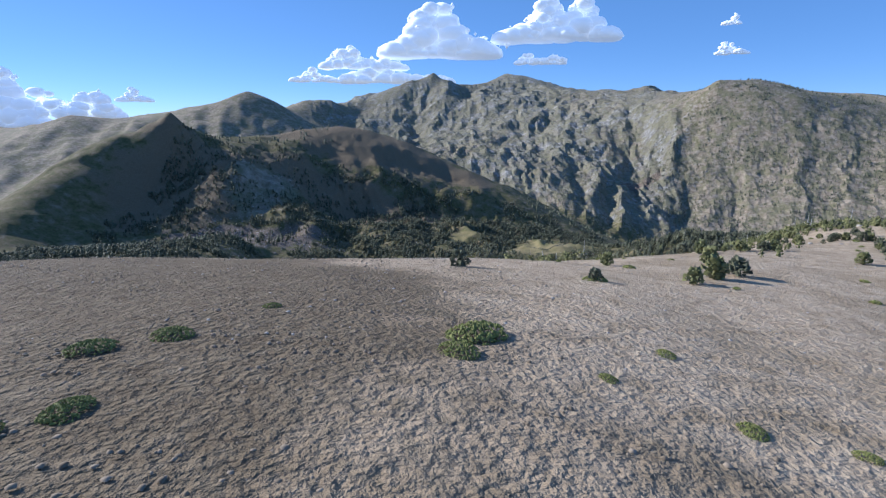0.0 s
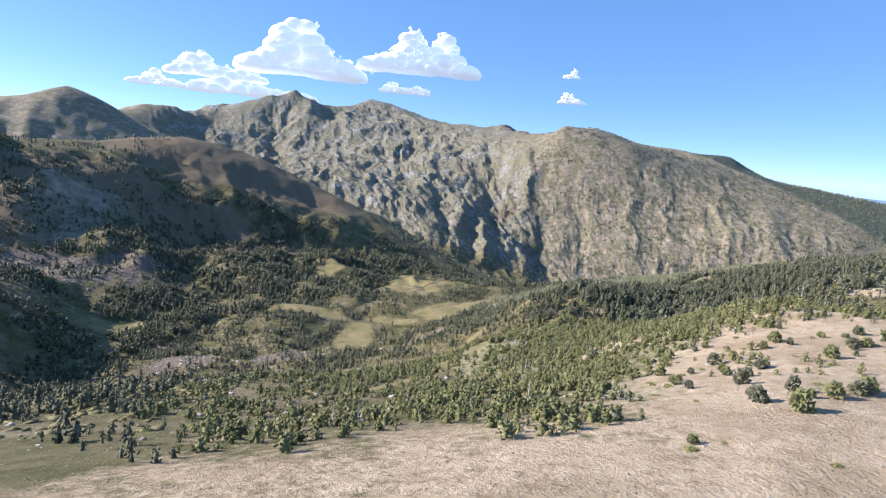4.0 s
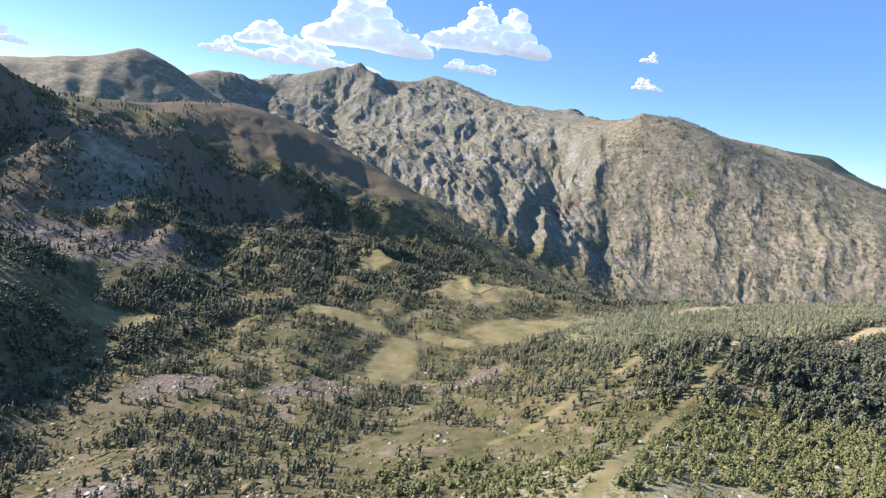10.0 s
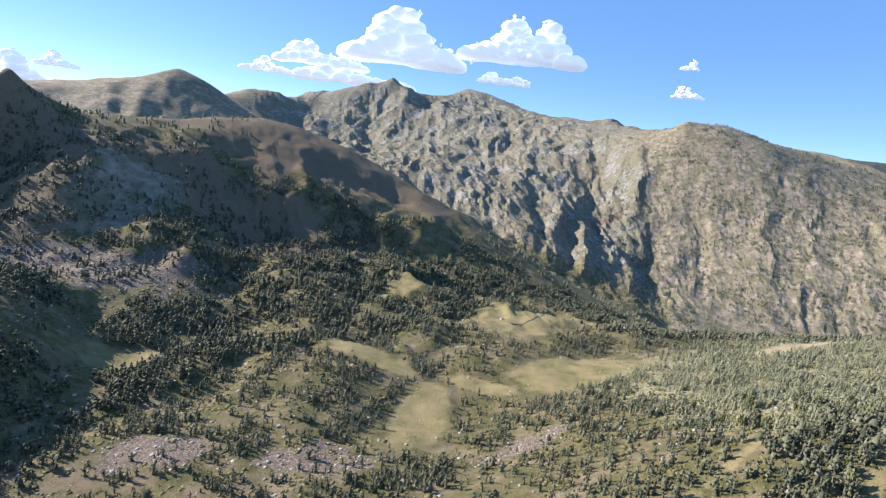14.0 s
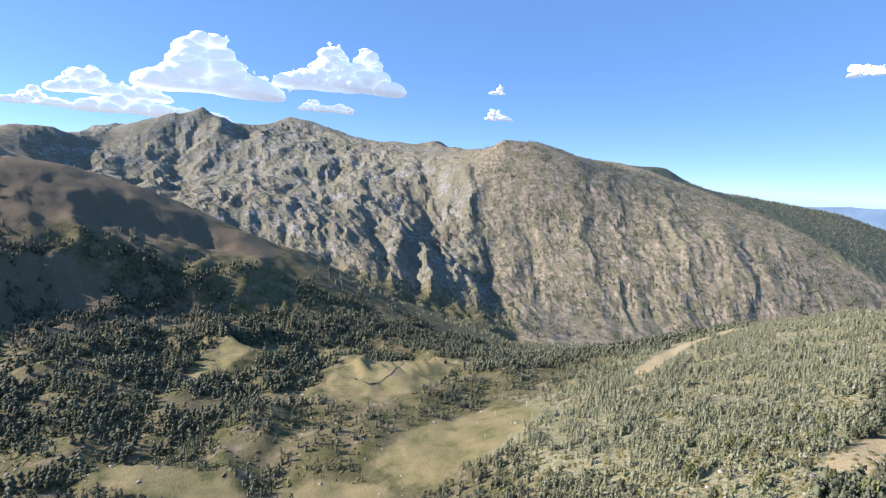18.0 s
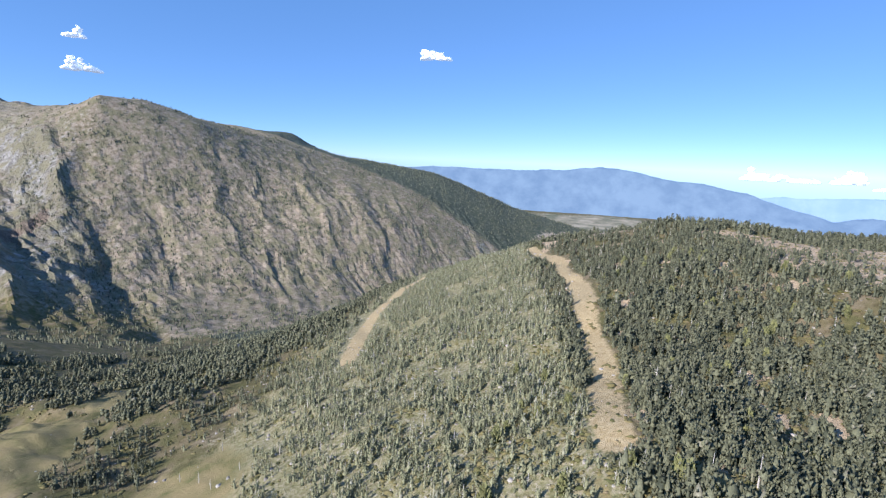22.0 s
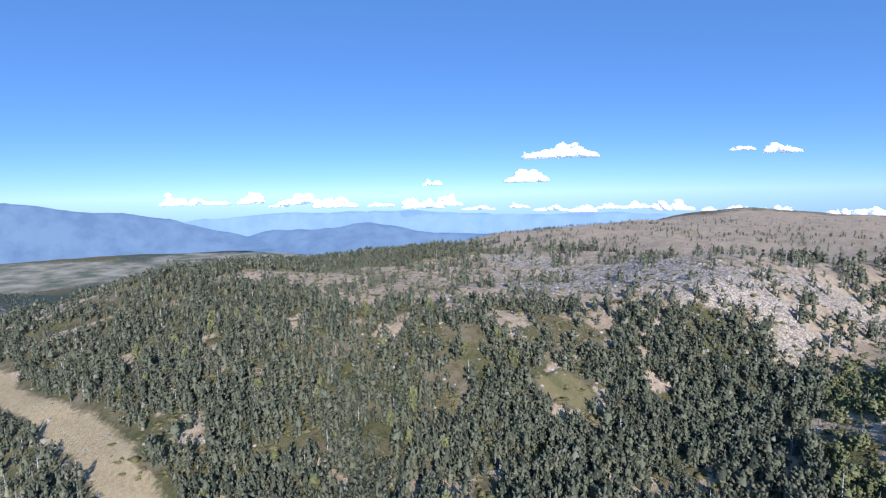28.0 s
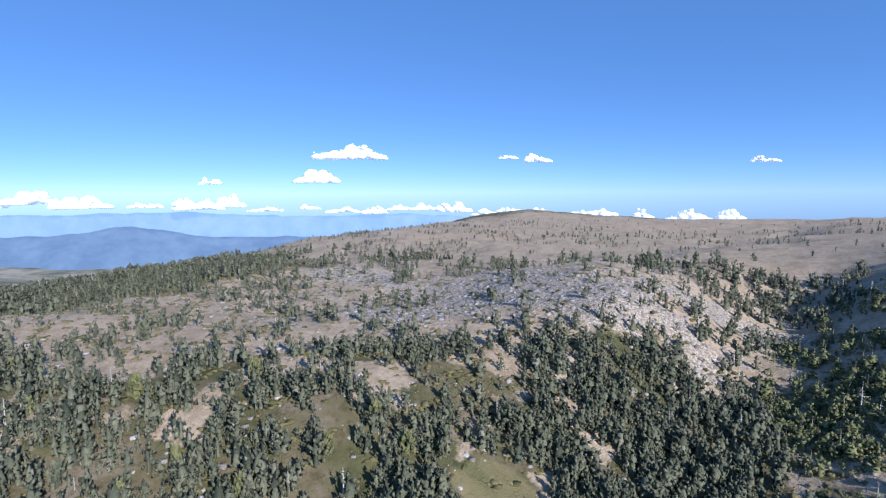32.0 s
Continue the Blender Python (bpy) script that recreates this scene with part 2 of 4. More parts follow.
MAT_CLOUD = plain_material("cloud", (0.80, 0.82, 0.86), (0.90, 0.90, 0.92), 0.01)
# Clouds glow faintly in place of the light scattered inside them.
MAT_CLOUD.node_tree.nodes["Principled BSDF"].inputs["Emission Color"].default_value = (0.80, 0.88, 1.0, 1)
MAT_CLOUD.node_tree.nodes["Principled BSDF"].inputs["Emission Strength"].default_value = 0.22
# Emission colours carry the blue haze of distance.
MAT_FAR = distance_material("painted_haze_forest_range", (0.13, 0.20, 0.31), (0.19, 0.27, 0.38), 1.0)
MAT_FARTHER = distance_material("painted_haze_blue_range", (0.27, 0.40, 0.58), (0.33, 0.46, 0.63), 1.0)
MAT_BROOK = plain_material("brook_water", (0.03, 0.035, 0.025), (0.07, 0.07, 0.045), 0.6, 0.15)
MAT_WALL = plain_material("lime_washed_wall", (0.45, 0.43, 0.40), (0.62, 0.60, 0.56), 1.0)
MAT_ROOF = plain_material("slate_roof", (0.16, 0.16, 0.17), (0.28, 0.28, 0.29), 1.0)


# ---- landform: crest, brow and valley lines that the ground is stretched over (x, y, z in metres) ----
HILL_TOP = [(-420, -260, -20), (-200, -130, -10), (-60, -50, -6), (0, 0, -8.5), (40, -20, -13), (110, -110, -27), (177, -190, -38)]
HILL_SHELF = [(-60, 20, -11), (-2, 24, -10.5), (14, 22, -12.5), (60, 30, -19), (120, 30, -26)]
HILL_BROW = [(-110, 40, -18), (-45, 52, -15), (-24, 72, -21), (-2, 70, -19.5), (17, 64, -18.5), (40, 84, -21.5), (75, 108, -24.5), (95, 118, -23), (110, 150, -30)]
HILL_FLANK = [(-260, 120, -62), (-130, 130, -55), (-60, 115, -41), (0, 125, -44), (40, 150, -48), (80, 180, -52)]
PLATEAU = [(110, 150, -30), (122, 110, -28), (138, 40, -32), (190, 50, -38), (260, 60, -40), (330, 70, -42), (400, 90, -45)]
PLATEAU_SOUTH = [(153, -138, -40), (200, -260, -45), (276, -374, -41), (340, -420, -47), (390, -448, -49), (461, -528, -48), (579, -590, -38), (660, -640, -46), (760, -700, -60)]
PLATEAU_EAST = [(514, -18, -44), (549, -255, -46), (600, -450, -50)]
WEST_RIM = [(110, 150, -30), (122, 176, -42), (138, 200, -56)]
GULLY = [(155, 68, -44), (157, 84, -50), (163, 114, -53), (170, 160, -58), (176, 200, -63), (172, 232, -68)]
EAST_RIM = [(188, 62, -36), (194, 104, -34), (201, 155, -35)]
SHOULDER = [(205, 165, -37), (233, 185, -42), (288, 165, -45), (330, 190, -45)]
SPUR_CREST = [(400, 90, -45), (407, 141, -42), (414, 185, -46), (387, 236, -46), (390, 264, -41), (394, 312, -42), (401, 356, -54), (415, 388, -66), (435, 429, -78), (470, 500, -120), (560, 620, -200)]
BENCH = [(240, 232, -46), (268, 268, -46), (295, 245, -45), (347, 274, -43)]
BOWL = [(235, 262, -60), (205, 250, -64), (170, 235, -68), (120, 232, -68), (75, 238, -74), (30, 280, -101)]
TRACK_SPUR = [(62, 268, -81), (93, 282, -71), (118, 272, -62), (160, 290, -67), (192, 304, -73), (262, 325, -63), (335, 350, -66), (398, 400, -67)]
SPUR_NORTH = [(60, 330, -108), (130, 370, -98), (201, 425, -104), (229, 447, -105), (320, 470, -102), (430, 530, -118)]
MID_SLOPE = [(-60, 185, -68), (0, 190, -69), (21, 206, -74), (47, 206, -64)]
VALLEY_NEAR = [(-120, 335, -130), (-60, 332, -124), (26, 318, -116)]
LEFT_KNOLL = [(-228, 455, -105), (-206, 402, -99), (-181, 350, -103)]
LEFT_KNOLL_FOOT = [(-186, 452, -138), (-160, 407, -139), (-143, 357, -136)]
NEAR_KNOLL = [(-190, 300, -90), (-156, 262, -85), (-128, 225, -82)]
NEAR_KNOLL_FOOT = [(-160, 312, -130), (-128, 272, -120), (-105, 235, -104)]
VALLEY = [(-167, 408, -135), (-40, 428, -130), (2, 367, -128), (60, 400, -124), (115, 443, -122), (85, 511, -127), (128, 581, -148), (240, 590, -156), (330, 690, -200), (450, 850, -262), (560, 980, -304), (760, 960, -325), (1050, 860, -350), (1500, 600, -390), (2200, 300, -420)]
RIDGE_FOOT = [(-360, 450, -128), (-320, 500, -130), (-241, 530, -127), (-90, 600, -122), (20, 640, -138), (120, 660, -156), (190, 700, -172)]
LEFT_RIDGE = [(-440, 380, -110), (-466, 470, -88), (-473, 550, -66), (-474, 600, -43), (-466, 650, -19), (-414, 692, 0), (-400, 718, -16), (-398, 755, -25), (-368, 790, -29), (-310, 855, -24), (-240, 915, -10), (-189, 922, -17), (-119, 921, -39), (-20, 893, -80), (58, 846, -112), (130, 792, -146), (186, 738, -172)]
PYRAMID_RIB = [(-380, 650, -70), (-395, 600, -92), (-400, 540, -112)]
WEST_FOOT = [(-1100, 560, -260), (-860, 640, -225), (-690, 560, -190), (-640, 440, -200)]
SHADE_RIB = [(-350, 725, -36), (-300, 650, -57), (-290, 610, -86), (-292, 575, -103)]
LIT_RIB = [(-330, 815, -34), (-285, 720, -62), (-235, 620, -100)]
BROWN_EDGE = [(-285, 792, -38), (-240, 822, -41), (-180, 834, -53), (-108, 844, -69), (-35, 838, -91)]
DARK_TOP = [(-228, 745, -84), (-160, 760, -90), (-80, 775, -102), (0, 748, -118)]
DARK_FOOT = [(-185, 695, -124), (-122, 708, -130), (-50, 735, -138), (22, 712, -150), (90, 730, -152)]
KNOLL = [(-222, 612, -98), (-180, 560, -104)]
KNOLL_FOOT = [(-172, 625, -124), (-138, 575, -130), (-150, 528, -134)]
BACK_VALLEY = [(-1000, 1200, -190), (-650, 1350, -170), (-300, 1500, -150), (-80, 1500, -160), (136, 1226, -209), (300, 1120, -262), (450, 980, -290)]
LEFT_RANGE = [(-2600, 1300, -160), (-1593, 1660, -49), (-1440, 1790, 16), (-1277, 1880, 0), (-1120, 1950, 40), (-993, 2005, 74), (-880, 2010, 114), (-790, 1995, 82), (-710, 1970, 15), (-580, 1920, -46)]
SECOND_RANGE = [(-1300, 2600, -10), (-956, 2635, 62), (-863, 2668, 106), (-747, 2704, 122), (-675, 2723, 84), (-612, 2760, 32)]
MAIN_CREST = [(-612, 2800, 34), (-507, 2963, 140), (-368, 3032, 210), (-296, 3045, 212), (-262, 3070, 234), (-240, 3085, 254), (-222, 3098, 264), (-198, 3112, 236), (-137, 3156, 212), (-9, 3257, 210), (78, 3406, 222), (225, 3497, 290), (336, 3389, 273), (488, 3167, 194), (611, 2940, 158), (707, 2600, 138), (715, 2350, 96), (766, 2113, 88), (803, 1913, 98), (812, 1795, 120)]
DOME_CREST = [(812, 1795, 120), (900, 1715, 100), (985, 1640, 68), (1120, 1640, 50), (1285, 1673, 42), (1398, 1489, -26), (1411, 1314, -75), (1407, 1147, -137), (1334, 973, -234)]
HUMP_CREST = [(1285, 1800, 60), (1459, 2051, 98), (1554, 1970, 77), (1627, 1901, 81), (1640, 1805, 27), (1700, 1700, -12), (1800, 1580, -45), (1893, 1326, -76), (1913, 1155, -131), (1944, 916, -205), (1960, 700, -262), (2200, 450, -350)]
MAIN_FOOT = [(-620, 2500, -70), (-305, 2418, -105), (-150, 1950, -95), (12, 1634, -90), (300, 1480, -185), (420, 1340, -240)]
DOME_FACE = [(330, 2300, 0), (450, 1950, -50), (570, 1690, -120), (650, 1490, -200), (790, 1330, -205), (951, 1380, -140), (1080, 1200, -165), (1180, 1060, -210)]
DOME_FOOT = [(548, 1100, -305), (700, 1030, -318), (950, 950, -330), (1200, 880, -335)]
PLAIN = [(2200, 1300, -400), (2900, 900, -400), (3300, 840, -390), (3700, 1300, -370), (3900, 300, -370), (3000, -400, -430), (2200, -900, -420)]
NORTH_RIM = [(-2000, 3800, -100), (-300, 4400, -60), (1500, 4000, -60), (3000, 3000, -300)]
SOUTH_RIM = [(1300, -500, -300), (1500, -1600, -420), (300, -2500, -380), (-1500, -2000, -200), (-3000, 0, -200)]
LINES = [HILL_TOP, HILL_SHELF, HILL_BROW, HILL_FLANK, PLATEAU, PLATEAU_SOUTH, PLATEAU_EAST, WEST_RIM, GULLY, EAST_RIM, SHOULDER, SPUR_CREST, BENCH, BOWL, TRACK_SPUR, SPUR_NORTH, MID_SLOPE, VALLEY_NEAR, LEFT_KNOLL, LEFT_KNOLL_FOOT, NEAR_KNOLL, NEAR_KNOLL_FOOT, WEST_FOOT, VALLEY, RIDGE_FOOT, LEFT_RIDGE, PYRAMID_RIB, SHADE_RIB, LIT_RIB, BROWN_EDGE, DARK_TOP, DARK_FOOT, KNOLL, KNOLL_FOOT, BACK_VALLEY, LEFT_RANGE, SECOND_RANGE, MAIN_CREST, DOME_CREST, HUMP_CREST, MAIN_FOOT, DOME_FACE, DOME_FOOT, PLAIN, NORTH_RIM, SOUTH_RIM]

PEAKS = [(-222, 3098, 14, 40), (-345, 3035, 16, 35), (225, 3497, 10, 80), (812, 1795, 8, 60), (-414, 692, 12, 22)]

TABLE = np.random.RandomState(7).rand(256, 256)


def value_noise(x, y):
    """Smooth noise from 0 to 1 with a cell of one unit."""
    i, j = np.floor(x).astype(int), np.floor(y).astype(int)
    u, v = x - i, y - j
    u, v = u * u * (3 - 2 * u), v * v * (3 - 2 * v)
    i0, j0, i1, j1 = i & 255, j & 255, (i + 1) & 255, (j + 1) & 255
    a, b = TABLE[i0, j0] * (1 - u) + TABLE[i1, j0] * u, TABLE[i0, j1] * (1 - u) + TABLE[i1, j1] * u
    return a * (1 - v) + b * v


def fbm(x, y, octaves=4, ridged=False):
    total, size, weight = 0.0, 1.0, 0.0
    for k in range(octaves):
        n = value_noise(x / size + 17.3 * k, y / size - 9.1 * k)
        total = total + size * ((1 - abs(2 * n - 1)) if ridged else n)
        weight += size
        size *= 0.5
    return total / weight


def line_distance(x, y, line):
    """Distance to a line, and the line's height at the nearest place."""
    best, height = np.full(np.shape(x), 1e18), np.zeros(np.shape(x))
    for a, b in zip(line[:-1], line[1:]):
        dx, dy = b[0] - a[0], b[1] - a[1]
        s = np.clip(((x - a[0]) * dx + (y - a[1]) * dy) / (dx * dx + dy * dy), 0, 1)
        d = (x - a[0] - s * dx) ** 2 + (y - a[1] - s * dy) ** 2
        near = d < best
        best = np.where(near, d, best)
        if len(a) > 2:
            height = np.where(near, a[2] + s * (b[2] - a[2]), height)
    return np.sqrt(best), height


def stakes():
    """Places along the landform lines, close together near the path and wider far off."""
    rows = []
    for line in LINES:
        for a, b in zip(line[:-1], line[1:]):
            far = math.hypot((a[0] + b[0]) / 2 - 60, (a[1] + b[1]) / 2 - 200)
            n = max(1, round(math.hypot(b[0] - a[0], b[1] - a[1]) / (28 + 0.04 * far)))
            for k in range(n):
                f = k / n
                rows.append([a[i] + f * (b[i] - a[i]) for i in range(3)])
        rows.append(list(line[-1]))
    return np.array(rows, float)


STAKES = stakes()
ROUND = 5.0 + 0.002 * np.hypot(STAKES[:, 0] - 60, STAKES[:, 1] - 200)


def pull(x, y):
    """Distance from places to the stakes, rounded off close to each."""
    return np.sqrt((x[:, None] - STAKES[None, :, 0]) ** 2 + (y[:, None] - STAKES[None, :, 1]) ** 2 + ROUND[None] ** 2)


def stretch():
    n = len(STAKES)
    m = np.ones((n + 1, n + 1))
    m[:n, :n] = -pull(STAKES[:, 0], STAKES[:, 1])
    m[range(n), range(n)] += 2.0 + 0.002 * np.hypot(STAKES[:, 0] - 60, STAKES[:, 1] - 200)
    m[n, n] = 0.0
    return np.linalg.solve(m, np.append(STAKES[:, 2], 0.0))


SPAN = stretch()


def smooth_ground(x, y):
    """A skin stretched over the landform lines, with even slopes between them."""
    x, y = np.ravel(x), np.ravel(y)
    z = np.empty(len(x))
    for k in range(0, len(x), 4000):
        z[k:k + 4000] = SPAN[-1] - pull(x[k:k + 4000], y[k:k + 4000]) @ SPAN[:-1]
    return z


def ramp(v, a, b):
    s = np.clip((v - a) / (b - a), 0, 1)
    return s * s * (3 - 2 * s)


def ground(x, y):
    """Height of the ground."""
    shape = np.shape(x)
    x, y = np.ravel(np.asarray(x, float)), np.ravel(np.asarray(y, float))
    z = smooth_ground(x, y)
    far = np.hypot(x - 60, y - 200)
    bald = np.hypot(x + 10, y - 10)
    wild = ramp(far, 650, 1300) * ramp(y + 0.2 * x, 500, 1000) * (1 - ramp(x, 1900, 2400))
    rocky = wild * ramp(x + 0.35 * (y - 2000), -700, -350)
    dome = ramp(x - 0.28 * (y - 1500), 520, 800) * wild * (1 - ramp(x, 1450, 1600))
    z = z + (fbm(x / 38 + 3, y / 38, 4) - 0.5) * 7 * ramp(bald, 60, 200) * (1 - wild)
    z = z + (fbm(x / 9, y / 9 + 40, 3) - 0.5) * 0.7
    # hummocks of the valley, steeper on their eastern side
    level = 1 - np.clip(2 * patches(x, y, MEADOWS, 0.0), 0, 1)
    hum = level * ramp(y, 300, 420) * (1 - ramp(y, 720, 860)) * (1 - ramp(x + 0.3 * (y - 400), 40, 160))
    lean = fbm(x / 95 + 31, y / 95, 2)
    z = z + hum * (fbm((x - 60 * lean) / 62 + 7, (y + 34 * lean) / 80 + 2, 4) - 0.5) * 21 + hum * (fbm(x / 16, y / 16 + 8, 3) - 0.5) * 4.5
    # sharp tops
    for px, py, high, wide in PEAKS:
        z = z + high * np.exp(-np.hypot(x - px, y - py) / wide)
    # ribs and hollows of the long left ridge
    crest = ramp(line_distance(x, y, LEFT_RIDGE)[0], 10, 90)
    flank = ramp(y + 0.25 * x, 470, 560) * (1 - ramp(far, 800, 1000)) * (1 - ramp(x, 120, 260)) * crest
    sx, sy = x + (fbm(x / 50, y / 50 + 3, 3) - 0.5) * 50, y + (fbm(x / 50 + 12, y / 50, 3) - 0.5) * 50
    z = z + flank * ((fbm((sx + 0.3 * sy) / 74 + 2, (sy - 0.2 * sx) / 120, 4, True) - 0.68) * 24 + (fbm(sx / 17, sy / 22, 3, True) - 0.66) * 5)
    # crags, gullies and ribs of the peaks, running down the slopes
    crest = line_distance(x, y, MAIN_CREST)[0]
    crest = np.minimum(crest, line_distance(x, y, DOME_CREST)[0])
    edge, crest = ramp(crest, 15, 90), ramp(crest, 10, 260)
    steep = rocky * (1 - 0.85 * ramp(x - 0.28 * (y - 1500), 520, 800))
    wx, wy = x + (fbm(x / 110, y / 110 + 20, 4) - 0.5) * 70, y + (fbm(x / 110 + 40, y / 110, 4) - 0.5) * 70
    across = np.arctan2(wx - 8, wy + 300) * 2600
    ribs = fbm(across / 230 + 5, wy / 620, 6, True)
    z = z + steep * crest * (ribs - 0.66) * 120
    z = z + steep * (0.35 + 0.65 * edge) * ((fbm(across / 66 + 9, wy / 420, 4, True) - 0.66) * 16 + (fbm(x / 30, y / 60 + 7, 3, True) - 0.66) * 12)
    side, down = np.arctan2(x + 60, y + 450) * 1900, np.hypot(x + 60, y + 450)
    side = side + (fbm(x / 120, y / 120 + 11, 4) - 0.5) * 90
    low = 1 - ramp(z, -150, 20)
    z = z + dome * edge * ((fbm(side / 150, down / 700 + 3, 5, True) - 0.68) * 15 + (0.2 + 0.8 * low) * (fbm(side / 44, down / 260, 4, True) - 0.66) * 15 + (fbm(x / 24, y / 24, 3, True) - 0.66) * 5)
    z = z + (wild - rocky) * (0.3 + 0.7 * ramp(line_distance(x, y, LEFT_RANGE)[0], 20, 200)) * ((fbm(x / 120, y / 120, 4) - 0.5) * 18 + (fbm(x / 190 + 0.4 * y / 190, y / 420, 4, True) - 0.68) * 45 * (1 - ramp(x, -300, 0)))
    return z.reshape(shape)

# ---- plan of the land cover ----
MAIN_TRACK = [(139, 296), (160, 303), (192, 309), (225, 323), (262, 334), (300, 350), (345, 371), (385, 402)]
UPPER_TRACK = [(201, 428), (232, 444), (276, 466), (341, 490), (400, 500)]
LOWER_STRIP = [(0, 150), (20, 175), (40, 198), (66, 226), (90, 248), (120, 272), (139, 292)]
MIDDLE_STRIP = [(139, 303), (112, 292), (84, 276), (56, 262), (34, 250)]
MEADOWS = [(203, 225, 8, 5, 20), (98, 420, 44, 22, 20), (40, 404, 20, 8, -30), (-24, 432, 32, 9, -35), (8, 372, 13, 34, -12), (95, 528, 56, 34, 48), (-160, 418, 22, 12, 20), (0, 582, 36, 13, 50), (70, 620, 20, 9, 40), (165, 560, 24, 10, 40)]
PALES = [(1790, 735, 60, 130, 60), (-20, 66, 26, 4, -6), (238, 146, 58, 20, -8), (265, 178, 26, 10, 10), (330, 130, 30, 12, 0), (180, 120, 22, 10, 20), (420, 360, 22, 10, 40), (408, 300, 18, 10, 0)]
SCREES = [(-30, 200, 26, 11, 10), (-245, 520, 85, 42, 5), (-40, 189, 20, 8, 0), (-70, 225, 14, 18, 0), (495, 1560, 22, 60, -50), (560, 1590, 18, 50, -45), (-30, 326, 22, 12, 0), (52, 338, 22, 6, 30), (-90, 330, 20, 9, 0)]
BALDS = [(78, 172, 17, 6, 30), (58, 150, 13, 5, 30), (-60, -20, 190, 92, 5), (30, 20, 130, 72, 10), (70, 92, 62, 34, 30), (290, 150, 90, 45, -12), (260, 95, 170, 62, -8), (300, 20, 260, 110, -10), (350, -300, 330, 330, 0), (140, -140, 160, 120, 0)]
BROWNS = [(-270, 640, 40, 60, 0)]


def oval(x, y, o):
    """One in the middle of an oval patch, a half at its rim and less outside."""
    cx, cy, rx, ry, turn = o
    c, s = math.cos(radians(turn)), math.sin(radians(turn))
    u, v = ((x - cx) * c + (y - cy) * s) / rx, (-(x - cx) * s + (y - cy) * c) / ry
    return np.clip(1.5 - np.sqrt(u * u + v * v), 0, 1)


def patches(x, y, ovals, wobble, size=14.0):
    best = np.zeros(np.shape(x))
    for o in ovals:
        best = np.maximum(best, oval(x, y, o))
    return np.clip(best + (fbm(x / size + 5, y / size, 3) - 0.5) * wobble, 0, 1) * (best > 0.02)


def strip(x, y, line, half):
    d, _ = line_distance(x, y, line)
    return np.clip(1.0 - d / (2 * half), 0, 1)


